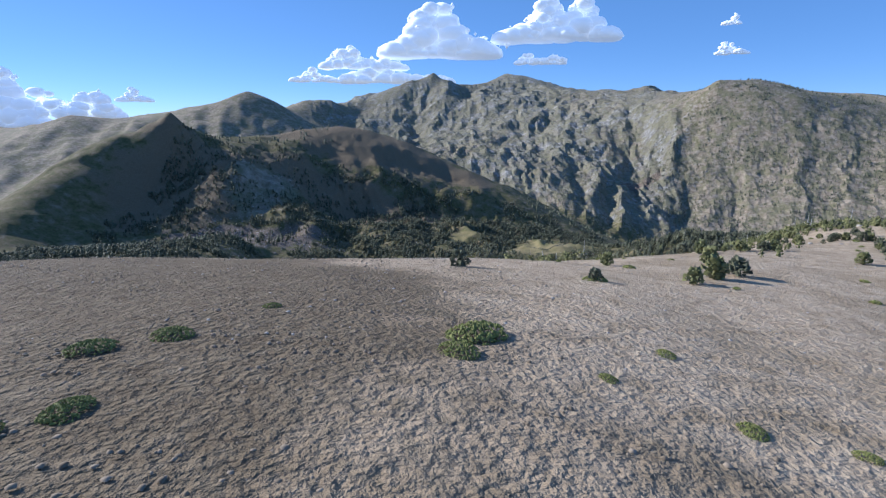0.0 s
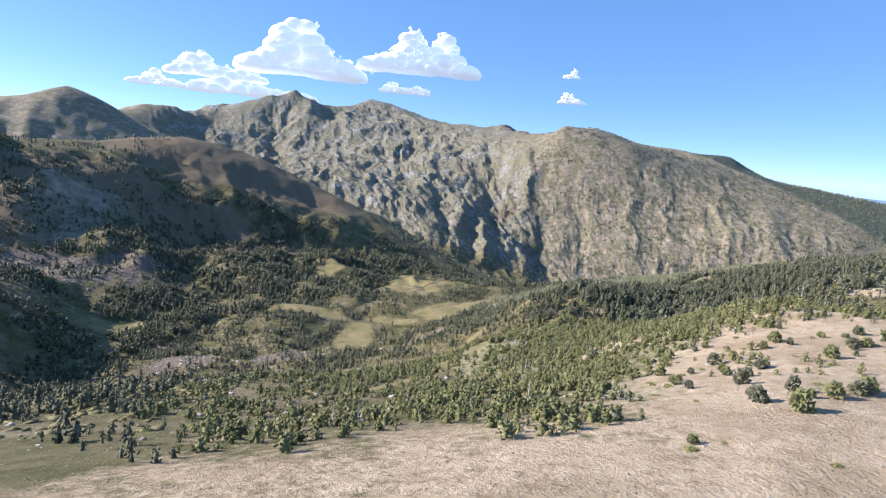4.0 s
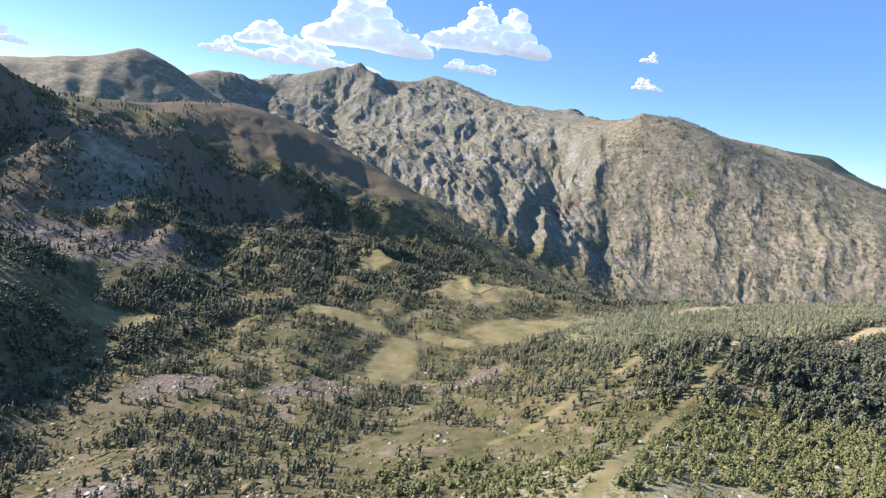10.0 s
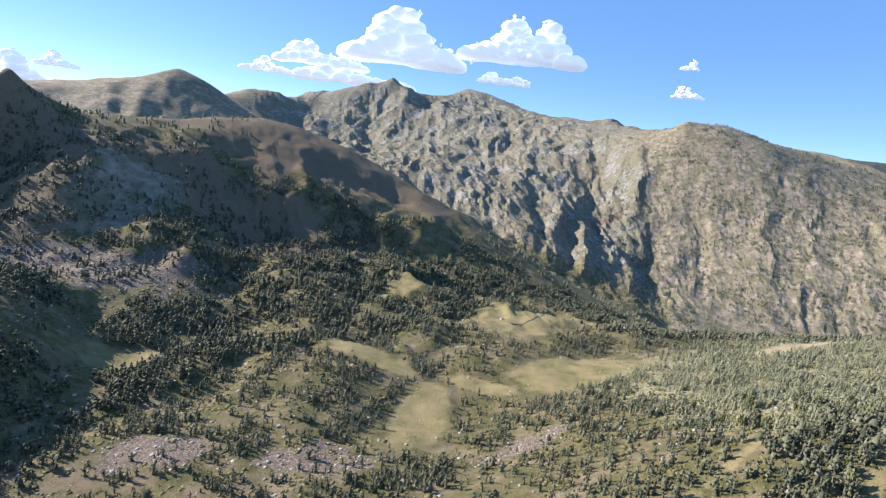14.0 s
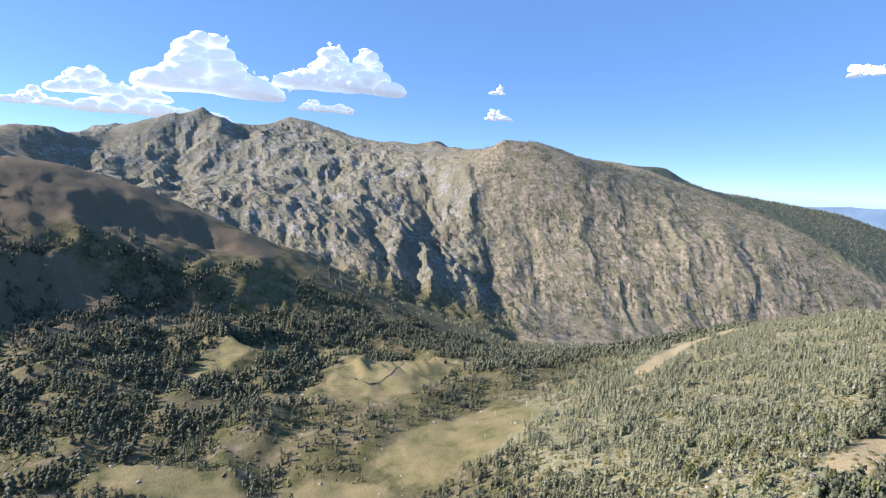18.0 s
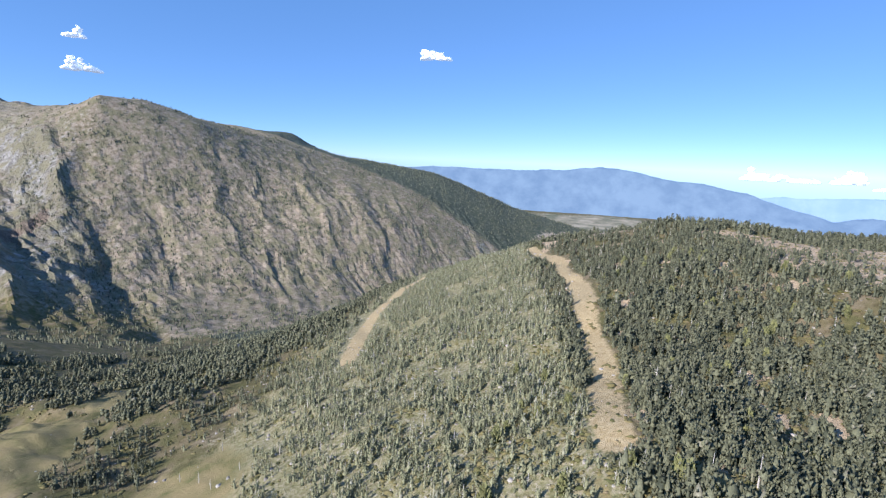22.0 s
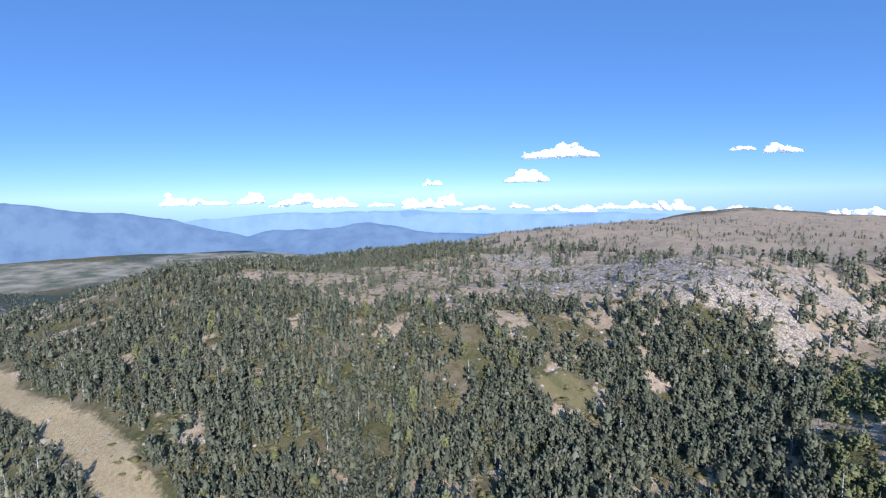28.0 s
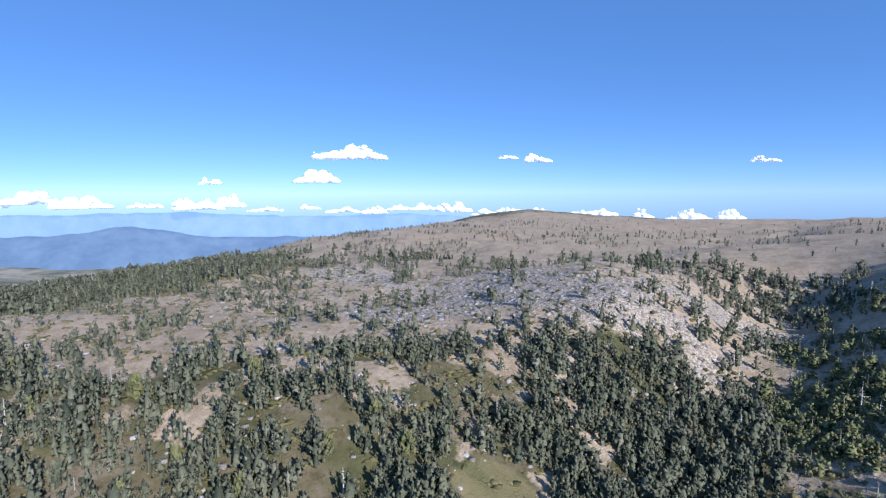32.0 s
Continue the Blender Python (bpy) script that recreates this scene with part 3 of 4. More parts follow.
def cover(x, y):
    """The kinds of ground at a place, each from 0 to 1."""
    x, y = np.asarray(x, float), np.asarray(y, float)
    far = np.hypot(x - 60, y - 200)
    out = {}
    out["bare"] = patches(x, y, BALDS, 0.5, 22.0)
    brow = np.interp(x, (0, 60, 110, 130, 148, 168, 184, 198, 233, 256, 282, 327, 380), (62, 106, 148, 130, 75, 70, 105, 165, 194, 210, 252, 275, 290)) - y + (fbm(x / 24, y / 24, 3) - 0.5) * 26
    out["bare"] = np.maximum(out["bare"], ramp(brow, -8, 8) * ramp(y, -60, 0) * (1 - ramp(x, 330, 420)) * ramp(x, -40, 0))
    bowl = ramp(x, 85, 130) * (1 - ramp(x, 430, 480)) * ramp(y, 130, 170) * ramp(0.43 * x + 236 - y, 0, 12) * ramp(-brow, -6, 12)
    out["gully"] = strip(x, y, GULLY, 26.0)
    out["bare"] = np.maximum(out["bare"], bowl * ramp(fbm(x / 13 + 70, y / 13, 4), 0.51, 0.65) * 0.75)
    out["bowl"] = bowl
    out["meadow"] = patches(x, y, MEADOWS, 0.35)
    out["scree"] = patches(x, y, SCREES, 1.1, 10.0)
    wander = (fbm(x / 16, y / 16, 3) - 0.5) * 0.5
    out["track"] = np.maximum(np.clip(strip(x, y, MAIN_TRACK, 4.4) + wander * 0.9 + (fbm(x / 5, y / 5, 2) - 0.5) * 0.3, 0, 1), strip(x, y, UPPER_TRACK, 4.0))
    out["meadow"] = np.maximum(out["meadow"], np.clip(np.maximum(strip(x, y, LOWER_STRIP, 1.5), strip(x, y, MIDDLE_STRIP, 1.2)) + wander * 1.3, 0, 1) * ramp(fbm(x / 12, y / 12 + 77, 3), 0.30, 0.46))
    spur = ramp(x + 0.25 * (y - 250), 20, 90) * ramp(y + 0.2 * x, 190, 235) * ramp(-y + 0.35 * x, -440, -340)
    out["spur"] = np.clip(spur, 0, 1)
    out["wood"] = out["spur"] * ramp(y - 0.43 * x, 226, 250) * ramp(x, 60, 130)
    slope = ramp(y - 0.35 * np.abs(x), 62, 80) * (1 - ramp(y, 215, 245)) * ramp(x, 5, 30) * (1 - ramp(x, 120, 160))
    out["wood"] = np.maximum(out["wood"], 0.62 * slope)
    out["rock"] = ramp(far, 900, 1250) * np.clip(0.4 + fbm(x / 260, y / 260, 4) * 0.9, 0, 1)
    dome = ramp(x - 0.28 * (y - 1500), 480, 760) * ramp(y, 850, 1000) * ramp(-x, -1500, -1400)
    out["rock"] = out["rock"] * (1 - 0.75 * dome) * ramp(x + 0.35 * (y - 2000), -700, -450) * (1 - ramp(x, 1400, 1600))
    out["brown"] = np.maximum(patches(x, y, BROWNS, 0.5, 40.0), np.maximum(np.clip(dome * ramp(-(y - 0.1 * x), -1620, -1250) + (fbm(x / 130, y / 130 + 9, 4) - 0.5) * 1.1 * dome, 0, 1) * 0.95, ramp(y - 0.3 * x, 1900, 2050) * (1 - ramp(x, -650, -480)) * 0.8))
    out["brown"] = np.maximum(out["brown"], ramp(far, 850, 1200) * 0.75 * (1 - ramp(x, 1450, 1700)))
    valley_heath = ramp(-x, -25, 60) * ramp(y, 95, 140) * (1 - ramp(y, 300, 380)) * 0.45
    # The hill's left oval: darker soil, with tussock shade and lens vignette painted in.
    out["heath"] = np.maximum(patches(x, y, [(-53, 14, 54, 48, 25), (-195, 872, 200, 78, -8), (-60, 860, 95, 40, -15), (-350, 620, 110, 90, 20), (-160, 700, 170, 60, -10)], 0.6, 26.0), valley_heath)
    out["pale"] = patches(x, y, PALES, 0.9, 12.0)
    out["woods_and_shade"] = np.maximum(ramp(x, 1380, 1560) * (1 - ramp(x, 2300, 2700)) * ramp(y, -200, 100), ramp(x, 430, 520) * (1 - ramp(y + 0.16 * x, 960, 1090)) * ramp(y + 0.3 * x, 250, 330)) * (1 - ramp(y, 2100, 2300))
    # West flank of the ridge: the dark woods colour also paints its shade.
    out["woods_and_shade"] = np.maximum(out["woods_and_shade"], (1 - ramp(x, -560, -500)) * ramp(y, 430, 520) * (1 - ramp(y, 760, 860)) * ramp(x, -1400, -1200))
    out["plain"] = patches(x, y, [(3350, 900, 480, 700, 0), (3300, -400, 900, 700, 0)], 0.4, 200.0)
    return out


# ---- the ground: one sheet from under the path to the horizon ----


def bulk_mesh(name, verts, faces, material, smooth=False):
    """A mesh object from arrays of corners and of triangles or quads."""
    me = bpy.data.meshes.new(name)
    sides = faces.shape[1]
    me.vertices.add(len(verts))
    me.vertices.foreach_set("co", np.ascontiguousarray(verts, np.float32).ravel())
    me.loops.add(faces.size)
    me.loops.foreach_set("vertex_index", np.ascontiguousarray(faces, np.int32).ravel())
    me.polygons.add(len(faces))
    me.polygons.foreach_set("loop_start", np.arange(0, faces.size, sides, dtype=np.int32))
    if smooth:
        me.polygons.foreach_set("use_smooth", np.ones(len(faces), bool))
    me.update(calc_edges=True)
    me.materials.append(material)
    return new(name, me)


def build_ground():
    turn = np.radians(np.concatenate([np.arange(-54, 62, 0.27), np.arange(62, 200, 0.42), np.arange(200, 306, 2.0)]))
    ring = np.concatenate([np.linspace(0.01, 150, 56), np.linspace(153, 1000, 180), np.linspace(1011, 3700, 265), np.linspace(3730, 4600, 24)])
    a, r = np.meshgrid(turn, ring)
    x, y = 60 + r * np.sin(a), 200 + r * np.cos(a)
    z = ground(x.ravel(), y.ravel())
    verts = np.stack([x.ravel(), y.ravel(), z], 1)
    n, k = len(turn), len(ring)
    i, j = np.meshgrid(np.arange(k - 1), np.arange(n), indexing="ij")
    i, j = i.ravel(), j.ravel()
    j2 = (j + 1) % n
    quads = np.stack([i * n + j, (i + 1) * n + j, (i + 1) * n + j2, i * n + j2], 1)
    ob = bulk_mesh("ground", verts, quads[:, ::-1], MAT_GROUND, True)
    kinds = cover(x.ravel(), y.ravel())
    zz = z.reshape(x.shape)
    along = np.stack([np.gradient(v, axis=0) for v in (x, y, zz)], -1)
    across = np.stack([np.gradient(v, axis=1) for v in (x, y, zz)], -1)
    normal = np.cross(along, across)
    level = np.abs(normal[..., 2]) / np.linalg.norm(normal, axis=-1)
    steep = (1 - ramp(level.ravel(), 0.62, 0.86))
    kinds["rock"] = np.clip(kinds["rock"] * (0.72 + 0.7 * steep), 0, 1)
    kinds["brown"] = kinds["brown"] * (1 - 0.6 * steep * kinds["rock"])
    # broken rock has facets, soil and grass are rounded
    ob.data.polygons.foreach_set("use_smooth", kinds["rock"][i * n + j] < 0.12)
    for layer, names in (("zone_a", ("bare", "meadow", "scree")), ("zone_b", ("rock", "track", "wood")), ("zone_c", ("brown", "plain", "gully")), ("zone_d", ("heath", "pale", "woods_and_shade"))):
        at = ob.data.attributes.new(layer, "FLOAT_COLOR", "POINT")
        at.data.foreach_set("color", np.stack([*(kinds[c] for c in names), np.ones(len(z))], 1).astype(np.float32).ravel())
    return tagged(ob, "rugged mountain land with bare hilltop, wooded valley, meadows and rocky peaks", "ground", kind="structure")


build_ground()

# ---- far ranges and clouds ----


def far_range(name, crest, base, depth, material, label, rough=30.0):
    """A far range with painted haze: a crest line, slopes before and behind it."""
    steps, rows = 260, 16
    crest = np.array(crest, float)
    s = np.linspace(0, len(crest) - 1, steps)
    line = np.stack([np.interp(s, np.arange(len(crest)), crest[:, k]) for k in range(3)], 1)
    line[:, 2] += (fbm(line[:, 0] / 140, line[:, 1] / 140, 5) - 0.5) * rough
    inward = -(line[:, :2] - (100, 200))
    inward /= np.linalg.norm(inward, axis=1)[:, None]
    verts = []
    for k in range(rows):
        f = k / (rows - 1)
        p = line.copy()
        p[:, :2] += inward * depth * f
        p[:, 2] = line[:, 2] * (1 - f) + base * f + (fbm(p[:, 0] / 170, p[:, 1] / 170, 5) - 0.5) * rough * 2.5 * math.sin(math.pi * f)
        verts.append(p)
    back = line.copy()
    back[:, :2] -= inward * 60
    back[:, 2] = base
    verts = np.concatenate([back[None], np.array(verts)]).reshape(-1, 3)
    i, j = (v.ravel() for v in np.meshgrid(np.arange(rows), np.arange(steps - 1), indexing="ij"))
    ob = bulk_mesh(name, verts, np.stack([i * steps + j, i * steps + j + 1, (i + 1) * steps + j + 1, (i + 1) * steps + j], 1), material, True)
    return tagged(ob, label, "mountains", kind="structure")


far_range("backdrop_range_east", [(3200, 3100, -80), (3751, 2302, -66), (4025, 1676, -63), (4106, 1415, -45), (4161, 1189, -19), (4196, 1006, -13), (4237, 684, -78), (4254, 312, -118), (4249, 105, -152), (4220, -231, -262), (4133, -697, -360)], -385, 260, MAT_FAR, "wooded mountain range beyond the plain with painted blue haze")
far_range("backdrop_range_south", [(4300, -300, -330), (4200, -613, -262), (3856, -864, -256), (3719, -1232, -210), (3514, -1640, -300), (3200, -2200, -330), (2700, -2800, -340)], -560, 600, MAT_FAR, "wooded foothills beyond the valley with painted dark blue haze")
far_range("backdrop_range_high", [(4460, 300, -230), (4470, -260, -160), (4420, -700, -141), (4080, -1760, -149), (3480, -2620, -200), (2940, -3140, -175), (2420, -3500, -225), (1500, -4000, -230), (0, -4200, -240)], -560, 120, MAT_FARTHER, "high mountain range on the horizon with painted pale blue haze", 46.0)

ICO = bmesh.new()
bmesh.ops.create_icosphere(ICO, subdivisions=2, radius=1.0)
ICO_V = np.array([v.co[:] for v in ICO.verts])
ICO_F = np.array([[v.index for v in f.verts] for f in ICO.faces])
ICO.free()


CRUMB_V = np.array([(1, 0, 0), (-1, 0, 0), (0, 1, 0), (0, -1, 0), (0, 0, 1), (0, 0, -1)], float)
CRUMB_F = np.array([(0, 2, 4), (2, 1, 4), (1, 3, 4), (3, 0, 4), (2, 0, 5), (1, 2, 5), (3, 1, 5), (0, 3, 5)])


def cloud(azimuth, elevation, wide, high, puffs, seed):
    """A cumulus of many uneven puffs on a flat base; degrees seen from the middle of the path."""
    rs = np.random.RandomState(seed)
    dist = 4350.0
    a = radians(azimuth)
    middle = np.array([60 + dist * math.sin(a), 200 + dist * math.cos(a), dist * math.tan(radians(elevation))])
    right = np.array([math.cos(a), -math.sin(a), 0])
    ahead = np.array([math.sin(a), math.cos(a), 0])
    w, h = dist * math.radians(wide), dist * math.radians(high)
    lobes = [(rs.uniform(-0.34, 0.34), rs.uniform(0.10, 0.2), rs.uniform(0.6, 1.0)) for _ in range(3 if puffs > 30 else 2)]
    verts, faces = [], []
    for k in range(puffs * 5):
        u = rs.uniform(-0.5, 0.5)
        top = max(0.30 * (1 - (2 * u) ** 2), max(t * math.exp(-((u - m) / d) ** 2) for m, d, t in lobes))
        v = rs.uniform(0, 1) ** 0.8 * top
        size = h * rs.uniform(0.08, 0.19) * (1.15 - 0.5 * v) + (0.02 if puffs > 20 else 0.05) * w * rs.uniform(0.3, 1)
        c = middle + right * u * w + ahead * rs.uniform(-0.2, 0.2) * w * 0.5 + np.array([0, 0, v * h * 0.9])
        p = ICO_V * (1.0 + 0.28 * (fbm(ICO_V[:, 0] * 3.3 + k * 3.1, ICO_V[:, 1] * 3.3 + ICO_V[:, 2] * 4 + seed, 4) - 0.5)[:, None])
        p = p * size * np.array([1.25, 1.25, 0.8])
        p[:, 2] = np.where(p[:, 2] + c[2] < middle[2], middle[2] - c[2] + 0.25 * (p[:, 2] + c[2] - middle[2]), p[:, 2])
        faces.append(ICO_F + len(ICO_V) * k)
        verts.append(p + c)
    n = len(ICO_V) * puffs * 5
    body = np.concatenate(verts)
    for k in range(puffs * 9):
        root = body[rs.randint(0, len(body))]
        if root[2] < middle[2] + 0.12 * h:
            continue
        size = (0.010 + 0.05 * rs.uniform(0, 1) ** 2) * h + 1.0
        away = rs.normal(0, 1, 3) * size * 1.1
        away[2] = abs(away[2])
        verts.append(CRUMB_V * size * rs.uniform(0.6, 1.4, (len(CRUMB_V), 1)) + root + away)
        faces.append(CRUMB_F + n)
        n += len(CRUMB_V)
    ob = bulk_mesh("cloud", np.concatenate(verts), np.concatenate(faces), MAT_CLOUD, True)
    return tagged(ob, "white sunlit cumulus cloud with a flat base in blue sky", "cloud", group="clouds", kind="stuff")


CLOUDS = [(-4.5, 6.9, 11.0, 6.6, 60), (-12.7, 5.5, 8.7, 2.9, 26), (-18.1, 4.1, 5.2, 1.5, 12), (-9.2, 4.1, 12.2, 1.9, 18), (8.3, 8.4, 11.6, 5.0, 60), (6.8, 6.0, 5.2, 1.4, 12), (25.3, 9.0, 1.3, 1.4, 5), (25.6, 6.3, 2.6, 1.4, 6), (-45.2, -0.5, 3.2, 6.8, 22), (-41.7, 0.2, 9.0, 3.2, 22), (-35.7, 1.8, 2.6, 1.6, 8), (58.9, 10.4, 2.9, 1.3, 6), (132.8, 3.7, 7.6, 2.2, 24), (129.2, 1.1, 4.2, 1.8, 16), (150.6, 3.7, 1.9, 0.9, 6), (153.9, 3.3, 2.7, 1.4, 8), (118.6, 0.9, 1.9, 0.8, 6), (176.0, 2.8, 2.3, 0.9, 6), (58.4, 10.8, 2.3, 1.1, 6)]
for number, row in enumerate(CLOUDS):
    cloud(*row, 40 + number)
heap = random.Random(9)
for number in range(26):
    way = 92 + 3.3 * number + heap.uniform(-1.2, 1.2)
    cloud(way, -0.7 - 0.031 * (way - 92) + heap.uniform(-0.3, 0.35), heap.uniform(1.6, 5.0), heap.uniform(0.5, 1.6), heap.choice((9, 12, 15)), 90 + number)

# ---- plants and stones ----


def part(name, bm, material, parent, label=""):
    me = bpy.data.meshes.new(name)
    bm.to_mesh(me)
    bm.free()
    me.materials.append(material)
    ob = new(name, me)
    ob.parent = parent
    return tagged(ob, label)


def clump(rs, centre, size, flat=0.8):
    """A ragged tuft of needles: an eight-sided lump with uneven corners."""
    tips = np.array([(1, 0, 0), (-1, 0, 0), (0, 1, 0), (0, -1, 0), (0, 0, 1), (0, 0, -1)], float) * rs.uniform(0.6, 1.35, (6, 1))
    tips += rs.uniform(-0.25, 0.25, (6, 3))
    tips[:, 2] *= flat
    faces = np.array([(0, 2, 4), (2, 1, 4), (1, 3, 4), (3, 0, 4), (2, 0, 5), (1, 2, 5), (3, 1, 5), (0, 3, 5)])
    a = rs.uniform(0, 6.28)
    turn = np.array([[math.cos(a), -math.sin(a), 0], [math.sin(a), math.cos(a), 0], [0, 0, 1]])
    return tips @ turn.T * size + centre, faces


def tuft(rs, root, way, size, fat):
    """A spray of needles: a narrow three-sided spike along a way."""
    way = np.asarray(way, float)
    way /= np.linalg.norm(way)
    side = np.cross(way, (0.3, 0.2, 0.9))
    side /= np.linalg.norm(side)
    other = np.cross(way, side)
    ring = [root + (math.cos(a) * side + math.sin(a) * other) * size * fat * rs.uniform(0.7, 1.3) + way * size * rs.uniform(0.15, 0.4) for a in (0.3, 2.4, 4.5)]
    verts = np.array([root, *ring, root + way * size])
    return verts[1:], np.array([(2, 1, 0), (0, 1, 3), (1, 2, 3), (2, 0, 3)])


def crown_arrays(rs, tiers, rim=7):
    """The crown of a mountain pine of height one: ragged skirts of boughs, one above another."""
    verts, faces, n = [], [], 0
    lean = rs.uniform(-0.05, 0.05, 2)
    wide = rs.uniform(0.85, 1.2)
    plump = rs.uniform(0.30, 0.65)

    def reach(h):
        return wide * 0.31 * max(1.02 - h, 0.02) ** plump * min(1.0, 0.55 + 2.6 * h)

    for k in range(tiers):
        f = k / tiers
        foot = 0.07 + 0.83 * f
        top = min(1.0, foot + 1.75 * 0.83 / tiers)
        cx, cy = lean[0] * foot + rs.uniform(-0.02, 0.02), lean[1] * foot + rs.uniform(-0.02, 0.02)
        ring = []
        for s in range(rim):
            a = 6.283 * (s + 0.5 * (k % 2) + rs.uniform(-0.25, 0.25)) / rim
            r = reach(foot) * rs.uniform(0.45, 1.38)
            ring.append((cx + math.cos(a) * r, cy + math.sin(a) * r, foot + rs.uniform(-0.06, 0.06)))
        verts += [(lean[0] * top, lean[1] * top, top)] + ring
        faces += [(n, n + 1 + s, n + 1 + (s + 1) % rim) for s in range(rim)]
        n += rim + 1
    return np.array(verts), np.array(faces)


def ragged_crown(rs, sprays):
    """A fuller crown for the nearest pines: a slim dark core and many upright sprays of needles round it."""
    core, quads = crown_arrays(rs, 2, 5)
    core = core * (0.62, 0.62, 0.92)
    verts, faces, n = [core], [quads], len(core)
    wide, plump = rs.uniform(0.8, 1.2), rs.uniform(0.45, 0.8)
    for k in range(sprays):
        f = (k + 0.5) / sprays
        h, a = 0.06 + 0.74 * f, k * 2.4 + rs.uniform(-0.5, 0.5)
        r = wide * 0.24 * (1.0 - f) ** plump * min(1.0, 0.6 + 2 * f) * rs.uniform(0.6, 1.1)
        p, q = tuft(rs, np.array([math.cos(a) * r, math.sin(a) * r, h]), (math.cos(a) * 0.45, math.sin(a) * 0.45, 0.9), 0.21 * rs.uniform(0.7, 1.25), 0.36)
        verts.append(p)
        faces.append(q + n)
        n += 4
    return np.concatenate(verts), np.concatenate(faces)


def lobed_crown(rs, rings):
    """The crown of a full-grown mountain pine of height one: uneven lobes of foliage round the stem, narrowing to a pointed top."""
    verts, faces, n = [], [], 0
    lean = rs.uniform(-0.06, 0.06, 2)
    wide = rs.uniform(0.8, 1.15)
    for h, count, r, size in rings:
        spin = rs.uniform(0, 6.28)
        for k in range(count):
            a = spin + 6.283 * k / count + rs.uniform(-0.4, 0.4)
            d = r * wide * rs.uniform(0.6, 1.25)
            high = h + rs.uniform(-0.06, 0.06)
            p, q = clump(rs, np.array([math.cos(a) * d + lean[0] * high, math.sin(a) * d + lean[1] * high, high]), size * rs.uniform(0.8, 1.2), 1.25)
            verts.append(p)
            faces.append(q + n)
            n += 6
    return np.concatenate(verts), np.concatenate(faces)


FAR_RINGS = ((0.20, 2, 0.15, 0.17), (0.48, 2, 0.09, 0.16), (0.78, 1, 0.0, 0.15))


def trunk_arrays(rs, height, radius, sides=4):
    verts, faces = [], []
    for k, (h, r) in enumerate(((-0.06, 1.0), (0.45, 0.65), (1.0, 0.15))):
        for s in range(sides):
            a = 6.283 * s / sides
            verts.append((math.cos(a) * radius * r, math.sin(a) * radius * r, h * height))
    for k in range(2):
        for s in range(sides):
            a, b = k * sides + s, k * sides + (s + 1) % sides
            faces += [(a, b, b + sides), (a, b + sides, a + sides)]
    return np.array(verts), np.array(faces)


def dead_arrays(rs, branches=7):
    """A bleached standing dead tree of height one with broken limbs."""
    v, f = trunk_arrays(rs, 1.0, 0.028)
    verts, faces, n = [v], [f], len(v)
    for k in range(branches):
        h, a = rs.uniform(0.25, 0.9), rs.uniform(0, 6.28)
        length = 0.30 * (1.05 - h) * rs.uniform(0.7, 1.3)
        way = np.array([math.cos(a), math.sin(a), rs.uniform(0.1, 0.7)]) * length
        side = np.array([-math.sin(a), math.cos(a), 0]) * 0.013
        root = np.array([0, 0, h])
        p = np.array([root - side, root + side, root + (0, 0, 0.022), root + way])
        verts.append(p)
        faces.append(np.array([(0, 1, 3), (1, 2, 3), (2, 0, 3)]) + n)
        n += 4
    return np.concatenate(verts), np.concatenate(faces)


def stone_arrays(rs):
    corners = np.array([(x, y, z) for x in (-1, 1) for y in (-1, 1) for z in (-0.5, 1)], float)
    corners *= rs.uniform(0.55, 1.0, (8, 3))
    corners[:, 2] *= 0.6
    faces = np.array([(0, 1, 3), (0, 3, 2), (4, 6, 7), (4, 7, 5), (0, 4, 5), (0, 5, 1), (2, 3, 7), (2, 7, 6), (1, 5, 7), (1, 7, 3)])
    return corners, faces


def tuft_arrays(rs):
    """A tuft of dry grass: a low ragged cushion."""
    n = 4
    verts = [(0, 0, 0.55)]
    for k in range(n):
        a = 6.283 * k / n + rs.uniform(-0.3, 0.3)
        r = rs.uniform(0.7, 1.2)
        verts.append((math.cos(a) * r, math.sin(a) * r, -0.1))
    for k in range(n):
        a = 6.283 * (k + 0.5) / n
        r = rs.uniform(0.4, 0.8)
        verts.append((math.cos(a) * r, math.sin(a) * r, rs.uniform(0.28, 0.5)))
    faces = []
    for k in range(n):
        b, t, c, t0 = 1 + k, 1 + n + k, 1 + (k + 1) % n, 1 + n + (k - 1) % n
        faces += [(b, c, t), (b, t, t0), (0, t0, t)]
    return np.array(verts), np.array(faces)


def scatter(name, shapes, xs, ys, sizes, material, rs, sink=0.0, stretch=0.25):
    """One joined mesh of many plants or stones that stand on the ground."""
    zs = ground(xs, ys)
    pick = rs.randint(0, len(shapes), len(xs))
    verts, faces, count = [], [], 0
    for s, (v, f) in enumerate(shapes):
        at = np.flatnonzero(pick == s)
        if not len(at):
            continue
        a = rs.uniform(0, 6.283, len(at))
        c, sn = np.cos(a)[:, None], np.sin(a)[:, None]
        size = sizes[at][:, None]
        wide = size * rs.uniform(1 - stretch, 1 + stretch, (len(at), 1))
        p = np.stack([(v[None, :, 0] * c - v[None, :, 1] * sn) * wide + xs[at][:, None], (v[None, :, 0] * sn + v[None, :, 1] * c) * wide + ys[at][:, None], v[None, :, 2] * size + (zs[at] - sink * sizes[at])[:, None]], -1)
        verts.append(p.reshape(-1, 3))
        faces.append((f[None] + (np.arange(len(at)) * len(v))[:, None, None] + count).reshape(-1, 3))
        count += len(at) * len(v)
    return bulk_mesh(name, np.concatenate(verts), np.concatenate(faces), material)


